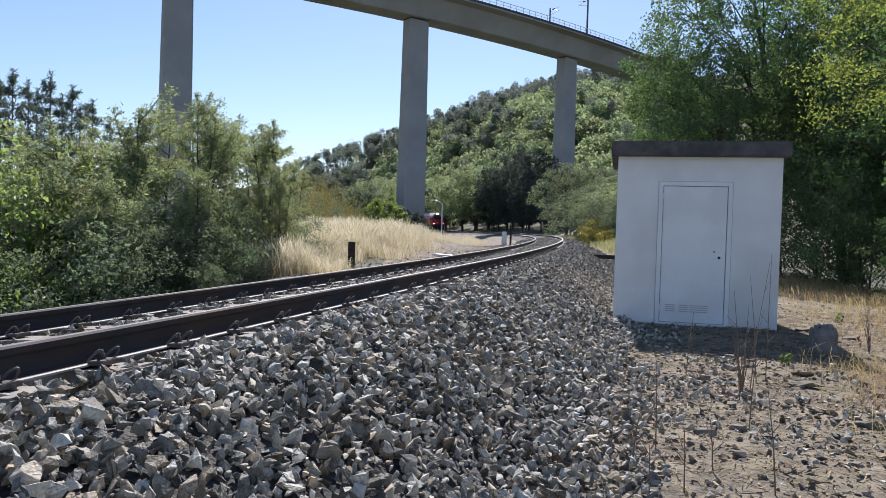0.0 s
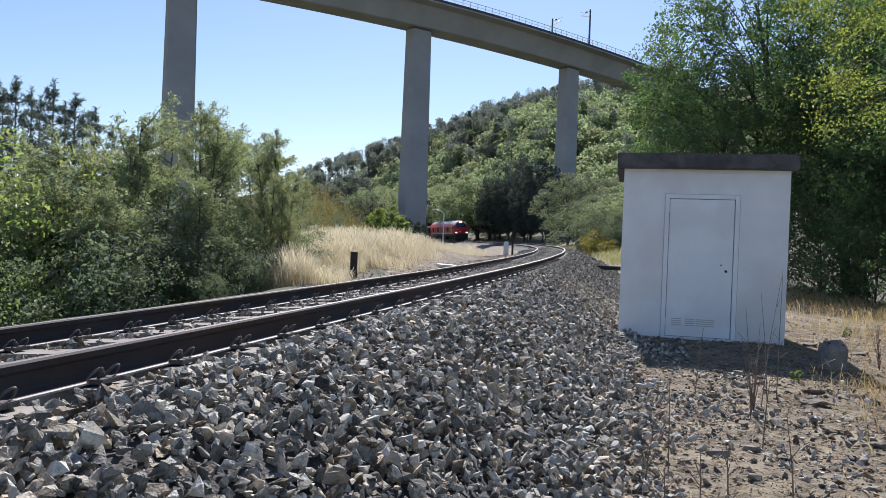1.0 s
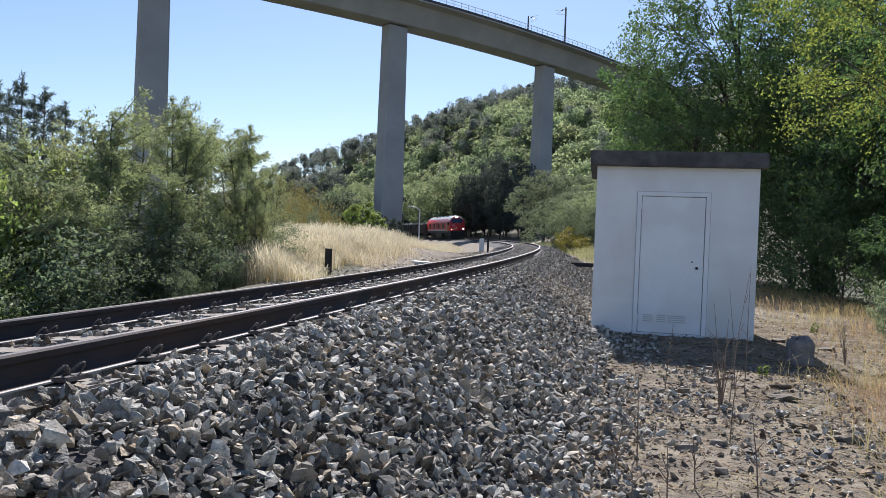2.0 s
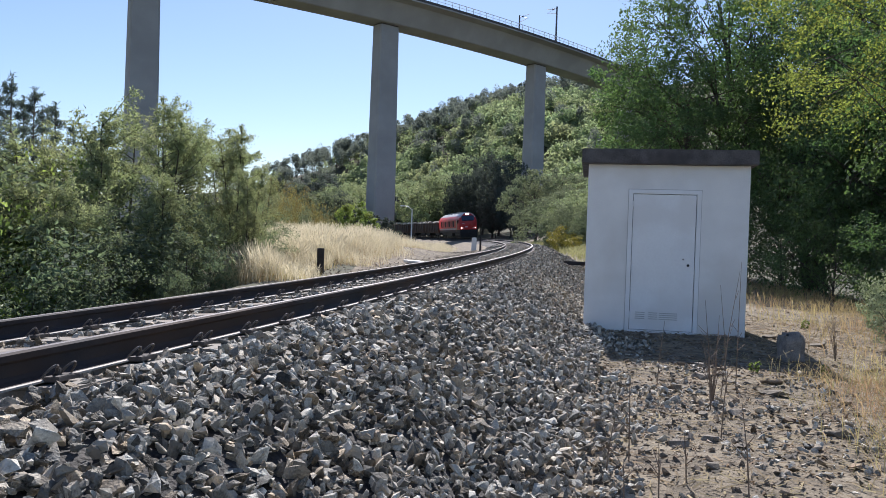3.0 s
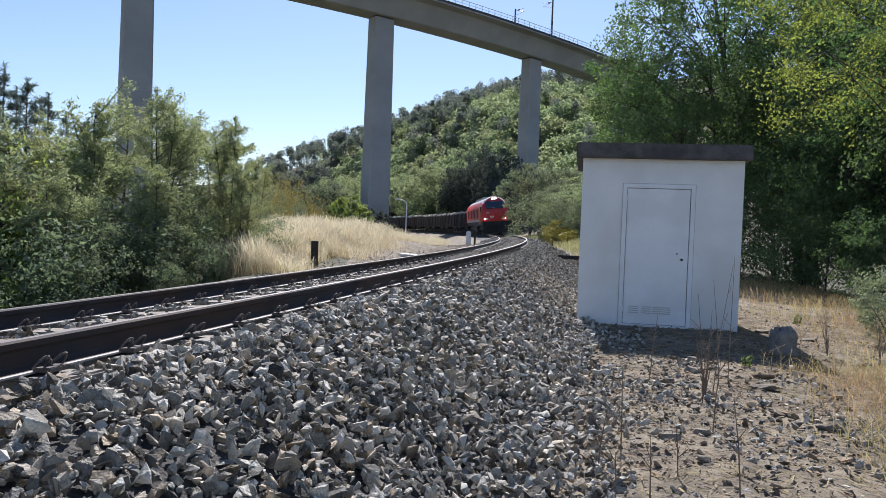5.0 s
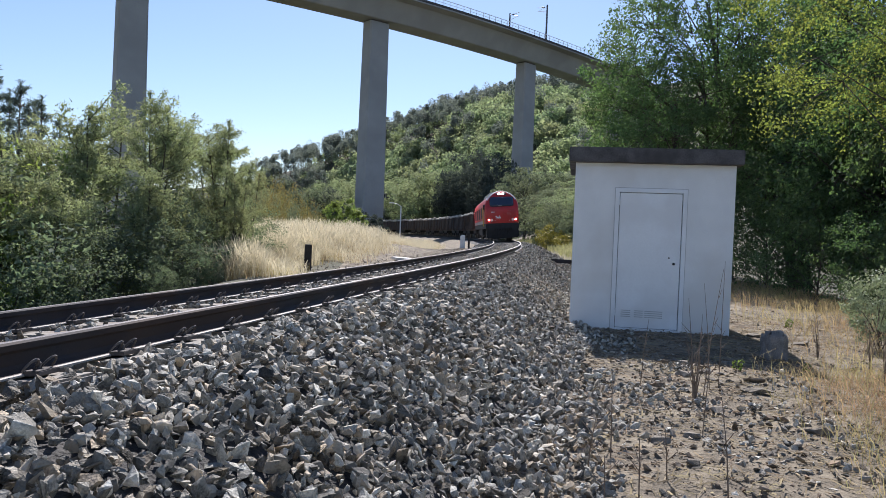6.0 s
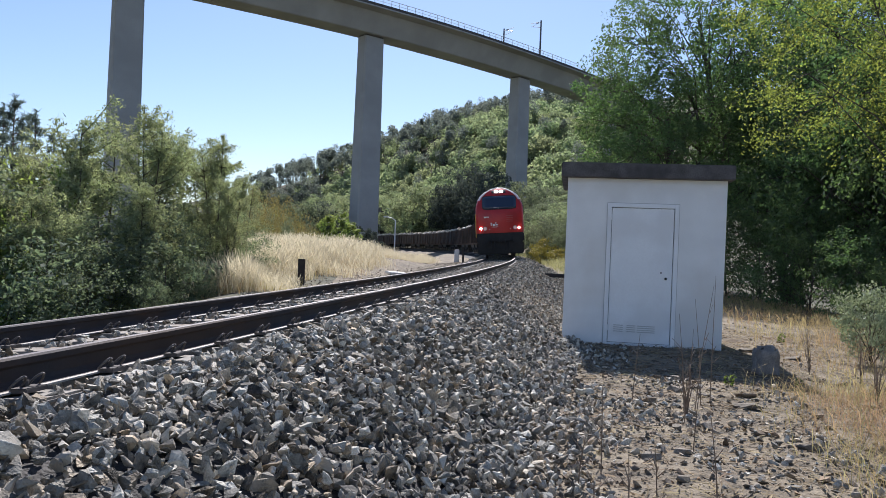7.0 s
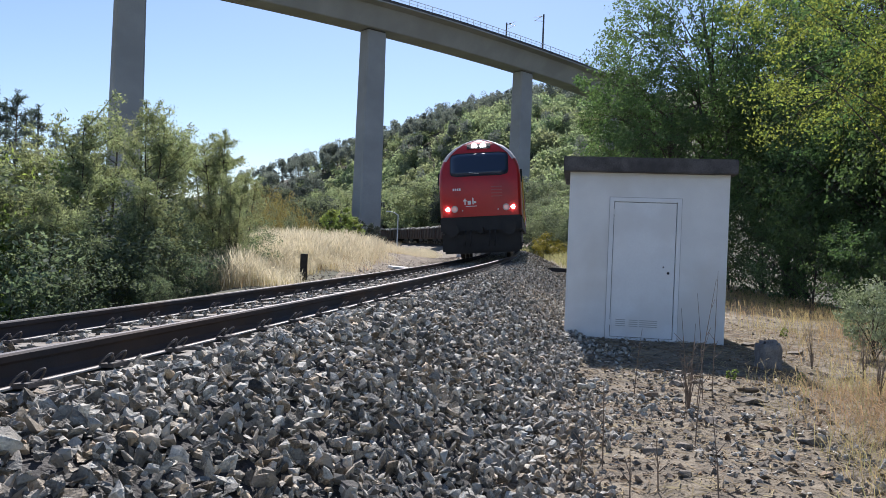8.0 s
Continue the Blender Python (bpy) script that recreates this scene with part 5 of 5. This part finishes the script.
spread_copies(bush("grey_bush", "pale grey-green bush at the edge of the dry ground", M_GREY, 83, 1.3, 0.62, 0.024, 20, 10, 26),
              [(6.35, 9.5, 0.72, 0, 0, 1.2), (7.0, 9.3, 0.8, 100, 0, 1.0), (7.4, 10.8, 0.6, 220, 0, 1.0), (8.3, 9.4, 0.9, 300, 0, 1.0)])


# woods on the hill: too many to count
def hill_wood(name, label, mat, count, seed, size, leaf, puff, per, accept, tall, squash, bark=None):
    """Crowns of several puffs of leaves each; pines stand on bare stems."""
    rng = np.random.default_rng(seed)
    y = rng.uniform(168, 372, count * 6)
    x = rng.uniform(-0.30, 0.29, count * 6) * y + rng.uniform(-8, 8, count * 6)
    _, l = track_coords(x, y)
    ok = np.flatnonzero((np.abs(l) > 16) & accept(x, y, rng))[:count]
    x, y = x[ok], y[ok]
    n = len(x)
    g = ground_z(x, y)
    r = size * rng.uniform(0.6, 1.35, n)
    h = tall * rng.uniform(0.75, 1.35, n)
    w = np.repeat(np.arange(n), puff)
    e = unit(rng.normal(size=(len(w), 3)) + np.array((0, 0, 0.3)))
    cl = np.stack([x, y, g + h], 1)[w] + e * r[w][:, None] * np.array((0.62, 0.62, 0.62 * squash))
    c, d, k = puffs(rng, cl, r[w] * rng.uniform(0.4, 0.68, len(w)), per, squash, 0.75)
    keep = rng.uniform(0, 1, len(c)) < 0.6 + 0.4 * (d[:, 2] > -0.3)
    c, out = c[keep], unit(d * 0.75 + e[k] * 0.5 + np.array((0, 0, 0.15)))[keep]
    extra = None
    if bark:
        top = np.stack([x, y, g + h], 1)
        foot = np.stack([x, y, g - 0.5], 1)
        ring = [foot + np.array((0.16 * math.cos(q), 0.16 * math.sin(q), 0)) for q in (0, 2.1, 4.2)]
        ev = np.stack(ring + [top], 1).reshape(-1, 3)
        ef = (np.arange(n)[:, None, None] * 4 + np.array([[0, 1, 3], [1, 2, 3], [2, 0, 3]])[None]).reshape(-1, 3)
        extra = (ev, ef, bark)
    me = leaf_mesh(name, c, out, leaf * rng.uniform(0.6, 1.35, len(c)), mat, rng, 0.65, 0.55, True, extra=extra)
    tagged(new(name, me), label, "trees", kind="stuff")


def crest_part(x, y):
    """0 low on the hill to 1 along its crest; the pines come lower to the east."""
    return smooth01(276, 306, y + 0.5 * np.clip(x, -70, 90) + 14 * np.sin(x * 0.11) + 8 * np.sin(y * 0.17 + x * 0.05))


# the haze over the hill sits in the leaf colours of both woods
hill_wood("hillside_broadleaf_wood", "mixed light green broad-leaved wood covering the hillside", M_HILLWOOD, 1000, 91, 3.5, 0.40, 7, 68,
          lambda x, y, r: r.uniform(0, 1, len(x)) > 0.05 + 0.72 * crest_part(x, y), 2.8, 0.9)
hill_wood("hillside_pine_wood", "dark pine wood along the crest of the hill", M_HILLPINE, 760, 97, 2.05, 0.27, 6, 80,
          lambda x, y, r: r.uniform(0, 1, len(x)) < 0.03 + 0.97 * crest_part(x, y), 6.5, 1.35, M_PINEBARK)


# ---- grass ----
def blades(name, label, places, heights, mat, rng, width=0.006, bend=0.35, seeds=True, kind="stuff"):
    n = len(places)
    ang = rng.uniform(0, 2 * math.pi, n)
    d = np.stack([np.cos(ang), np.sin(ang), np.zeros(n)], 1)
    side = np.stack([-np.sin(ang + 0.8), np.cos(ang + 0.8), np.zeros(n)], 1)
    h = heights[:, None]
    up = np.array((0, 0, 1.0))
    b = bend * rng.uniform(0.2, 1.2, (n, 1))
    w = width * rng.uniform(0.7, 1.3, (n, 1))
    p0, p1, p2 = places, places + up * h * 0.55 + d * h * b * 0.3, places + up * h * (1 - 0.25 * b) + d * h * b
    v = np.stack([p0 - side * w, p0 + side * w, p1 - side * w * 0.8, p1 + side * w * 0.8, p2 - side * w * (1.5 if seeds else 0.1), p2 + side * w * (1.5 if seeds else 0.1)], 1).reshape(-1, 3)
    i = np.arange(n)[:, None, None] * 6
    f = (i + np.array([[0, 1, 3, 2], [2, 3, 5, 4]])[None]).reshape(-1, 4)
    tagged(new(name, mesh_from(name, v, f, mat)), label, "grass", kind=kind)


def build_grass():
    rng = np.random.default_rng(17)
    n = 120000
    s = 10.3 + 70 * rng.uniform(0, 1, n) ** 1.5
    edge = 4.6 + 9.6 * smooth01(9, 34, s)
    inner = 2.75 + 0.85 * smooth01(11.3, 12.8, s) + 1.7 * smooth01(22, 36, s)
    l = inner + 0.3 * np.sin(s * 0.9) + 0.2 * np.sin(s * 2.7) + rng.uniform(0, 1, n) ** 1.2 * np.maximum(edge - inner, 0.5)
    tuft = np.sin(s * 2.1 + 1.7 * np.sin(l * 1.3)) * np.sin(l * 2.6 + 1.1 * np.sin(s * 1.1))
    keep = rng.uniform(0, 1, n) < smooth01(10.4, 12.0, s) * (0.25 + 0.75 * smooth01(0, 0.9, l - inner)) * (0.55 + 0.45 * smooth01(-0.5, 0.4, tuft))
    s, l, inner, tuft = s[keep], l[keep], inner[keep], tuft[keep]
    P = on_track(s, 0, 0, canted=False)
    h = np.interp(s, LINE_S, LINE_H)
    P[:, 0] -= np.cos(h) * l
    P[:, 1] -= np.sin(h) * l
    P[:, 2] = ground_z(P[:, 0], P[:, 1]) - 0.02
    tall = rng.uniform(0.45, 1.0, len(P)) * (0.5 + 0.5 * smooth01(0, 1.2, l - inner)) * (0.85 + 0.25 * tuft) * (1 - 0.25 * smooth01(38, 60, s))
    blades("dry_bank_grass", "tall pale dry grass with feathery tops on the bank", P, tall, M_STRAW, rng, 0.0032, 0.45)
    pick = rng.permutation(len(P))[:34000]
    blades("ochre_bank_grass", "ochre and olive stems low among the dry grass", P[pick] + rng.normal(size=(34000, 3)) * np.array((0.15, 0.15, 0)),
           tall[pick] * rng.uniform(0.4, 0.75, 34000), M_OCHRE, rng, 0.005, 0.5, seeds=False)
    # thin grass on the dry ground by the hut
    n = 22000
    x, y = rng.uniform(3.5, 10.5, n), rng.uniform(3.5, 22, n)
    sx, lx = track_coords(x, y)
    clump = np.sin(x * 2.3 + y) * np.sin(y * 1.9 - x * 0.7)
    keep = (rng.uniform(0, 1, n) < smooth01(5.4, 7.4, -lx) * (0.45 + 0.55 * (clump > 0)))
    x, y = x[keep], y[keep]
    P = np.stack([x, y, ground_z(x, y) - 0.01], 1)
    blades("thin_dry_grass", "thin dry ochre grass on bare earth", P, rng.uniform(0.08, 0.34, len(P)), M_OCHRE, rng, 0.003, 0.6)
    n = 24000
    x, y = rng.uniform(2.2, 6.2, n), rng.uniform(2.4, 7.5, n)
    keep = rng.uniform(0, 1, n) < smooth01(0.36, 0.8, (x - 1.3) / (y * 0.75))
    x, y = x[keep], y[keep]
    P = np.stack([x, y, ground_z(x, y) - 0.01], 1)
    blades("ochre_verge_grass", "ochre grass tufts at the edge of the path", P, rng.uniform(0.06, 0.34, len(P)) * rng.uniform(0.5, 1, len(P)), M_OCHRE, rng, 0.0018, 0.8)
    pick = rng.permutation(len(P))[:3000]
    blades("fresh_verge_grass", "fresh yellow-green blades among dry verge grass", P[pick], rng.uniform(0.08, 0.3, 3000), M_GRASS, rng, 0.0018, 0.7, seeds=False)
    n = 9000
    s = rng.uniform(35, 90, n)
    l = -rng.uniform(3.2, 8.5, n)
    P = on_track(s, 0, 0, canted=False)
    h = np.interp(s, LINE_S, LINE_H)
    P[:, 0] -= np.cos(h) * l
    P[:, 1] -= np.sin(h) * l
    P[:, 2] = ground_z(P[:, 0], P[:, 1]) - 0.02
    blades("far_verge_grass", "yellow-green grass on the far verge of the line", P, rng.uniform(0.15, 0.5, n), M_GRASS, rng, 0.01)


build_grass()


def build_stalks():
    """Dead upright stalks, each a thing of its own."""
    rng = random.Random(19)
    for x, y, h in ((1.68, 3.55, 0.5), (1.25, 3.6, 0.33), (1.31, 4.3, 0.5), (2.08, 4.85, 0.5), (2.38, 5.75, 0.85), (2.6, 6.1, 1.05), (2.72, 6.25, 0.9), (2.5, 6.0, 0.7),
                    (2.86, 6.4, 1.1), (1.12, 4.1, 0.3), (1.05, 3.5, 0.25), (1.5, 3.9, 0.28), (2.2, 6.5, 0.6)):
        a, b = rng.uniform(-0.2, 0.2), rng.uniform(-0.15, 0.15)
        bm = tube([(0, 0, -0.05), (a * h * 0.4, b * h * 0.4, h * 0.5), (a * h, b * h, h)], [0.0045, 0.0035, 0.0015], 5)
        for k in range(3):
            z = h * rng.uniform(0.3, 0.85)
            q = rng.uniform(0, 6.28)
            tube([(a * z, b * z, z), (a * z + 0.07 * math.cos(q), b * z + 0.07 * math.sin(q), z + 0.07)], [0.003, 0.0015], 4, bm)
        o = part("dead_stalk", bm, M_STALK)
        o.matrix_world = pose(x, y, ground_at(x, y), 0, 0, rng.uniform(0, 360))
        tagged(o, "thin brown dead stalk standing in stony earth", "stalk", "dead stalks")


build_stalks()


def build_litter():
    """Loose stones strewn over the dry ground, thinning away from the ballast."""
    rng = np.random.default_rng(29)
    shapes = stone_shapes(12, 8, 8)
    n = 15000
    s, l = rng.uniform(-4.5, 12, n), -(2.9 + rng.exponential(1.35, n))
    P = on_track(s, 0, 0, canted=False)
    h = np.interp(s, LINE_S, LINE_H)
    P[:, 0] -= np.cos(h) * l
    P[:, 1] -= np.sin(h) * l
    keep = -l < 7.5
    P = P[keep]
    m = 7000
    s, l = rng.uniform(10, 45, m), 2.5 + rng.exponential(0.9, m)
    Q = on_track(s, 0, 0, canted=False)
    h = np.interp(s, LINE_S, LINE_H)
    Q[:, 0] -= np.cos(h) * l
    Q[:, 1] -= np.sin(h) * l
    P = np.concatenate([P, Q])
    r = 0.006 + 0.04 * rng.uniform(0, 1, len(P)) ** 3.2
    P[:, 2] = ground_z(P[:, 0], P[:, 1]) + r * 0.1
    v, f = scatter(shapes, P, r, rng, 0.3)
    tagged(new("loose_stones", mesh_from("loose_stones", v, f, M_PEBBLE)), "loose grey stones strewn over dry earth", "stones", kind="stuff")


build_litter()


def build_straw():
    """Short broken straws and twigs lying on the earth."""
    rng = np.random.default_rng(37)
    n = 26000
    x, y = rng.uniform(1.2, 8.5, n), rng.uniform(2.6, 13, n)
    s, l = track_coords(x, y)
    keep = (-l > 3.3) & (-l < 8.5)
    x, y = x[keep], y[keep]
    n = len(x)
    a = rng.uniform(0, 2 * math.pi, n)
    ln, w = rng.uniform(0.008, 0.06, n), rng.uniform(0.0015, 0.0055, n)
    z = ground_z(x, y) + rng.uniform(0.008, 0.02, n)
    d = np.stack([np.cos(a) * ln, np.sin(a) * ln, rng.uniform(-0.2, 0.25, n) * ln], 1)
    q = np.stack([-np.sin(a) * w, np.cos(a) * w, w * 0.4], 1)
    p = np.stack([x, y, z], 1)
    v = np.stack([p - d - q, p + d - q, p + d + q, p - d + q], 1).reshape(-1, 3)
    me = mesh_from("straw_litter", v, np.arange(n)[:, None] * 4 + np.array([[0, 1, 2, 3]]), M_LITTER)
    tagged(new("straw_litter", me), "broken dry straw lying over stony earth", "straw", kind="stuff")


build_straw()


def build_ground_pieces():
    """Flat stones, a dead shrub and green weeds on the dry ground."""
    rng = random.Random(43)
    for x, y, w in ((3.14, 6.26, 0.17), (3.35, 6.75, 0.12), (3.75, 6.5, 0.1), (4.95, 7.9, 0.14), (4.5, 6.6, 0.13), (2.75, 6.9, 0.11), (2.5, 5.6, 0.1), (3.0, 5.1, 0.12),
                    (5.35, 9.6, 0.2), (5.0, 10.2, 0.16), (3.9, 5.4, 0.09), (2.3, 6.4, 0.12),
                    *((rng.uniform(1.6, 4.4), rng.uniform(3.9, 8.0), rng.uniform(0.03, 0.085)) for _ in range(70))):
        if track_coords(x, y)[1][0] > -3.6:
            continue
        bm = bmesh.new()
        for _ in range(16):
            a = rng.uniform(0, 6.28)
            r = w * rng.uniform(0.6, 1.0)
            bm.verts.new((r * math.cos(a), r * 0.55 * math.sin(a), rng.uniform(-0.2, 0.38) * min(w, 0.12)))
        bmesh.ops.convex_hull(bm, input=bm.verts)
        bmesh.ops.delete(bm, geom=[v for v in bm.verts if not v.link_faces], context="VERTS")
        o = part("flat_stone", bm, M_PEBBLE)
        o.matrix_world = pose(x, y, ground_at(x, y) + 0.01, rng.uniform(-8, 8), rng.uniform(-8, 8), rng.uniform(0, 360))
        tagged(o, "flat brown-grey stone lying on dry earth", "stone", "flat stones")
    for x, y, h, n in ((2.45, 5.9, 0.5, 11), (5.0, 7.6, 0.7, 10), (4.5, 6.6, 0.6, 9), (4.9, 8.4, 0.6, 9)):
        bm = bmesh.new()
        for _ in range(n):
            a = rng.uniform(0, 6.28)
            t = rng.uniform(0.05, 0.3)
            hh = h * rng.uniform(0.6, 1.1)
            p = [Vector((0, 0, -0.03))]
            for k in range(1, 5):
                p.append(Vector((math.cos(a) * t * hh * (k / 4) ** 1.4 + rng.uniform(-0.015, 0.015), math.sin(a) * t * hh * (k / 4) ** 1.4, hh * k / 4)))
            tube(p, [0.005, 0.004, 0.003, 0.002, 0.001], 4, bm)
            for k in (2, 3):
                b = rng.uniform(0, 6.28)
                tube([p[k], p[k] + Vector((math.cos(b) * 0.08, math.sin(b) * 0.08, 0.06))], [0.002, 0.001], 4, bm)
        o = part("dead_shrub", bm, M_STALK)
        o.matrix_world = pose(x, y, ground_at(x, y), 0, 0, rng.uniform(0, 360))
        tagged(o, "dry leafless shrub of thin brown twigs", "shrub", "dead shrubs")
    weed = bush("green_weed", "small fresh green weed growing in stony earth", M_ACACIA_LIGHT, 101, 0.24, 0.13, 0.02, 7, 4, 12)
    spread_copies(weed, [(3.45, 7.3, 0.5, 0, 0, 1.0), (4.35, 7.65, 0.4, 70, 0, 1.0), (4.55, 5.9, 1.1, 150, 0, 1.0), (3.9, 4.7, 1.2, 200, 0, 1.0), (4.3, 4.9, 1.5, 10, 0, 1.0),
                         (6.2, 11.5, 0.6, 60, 0, 1.0)])


build_ground_pieces()


motions()
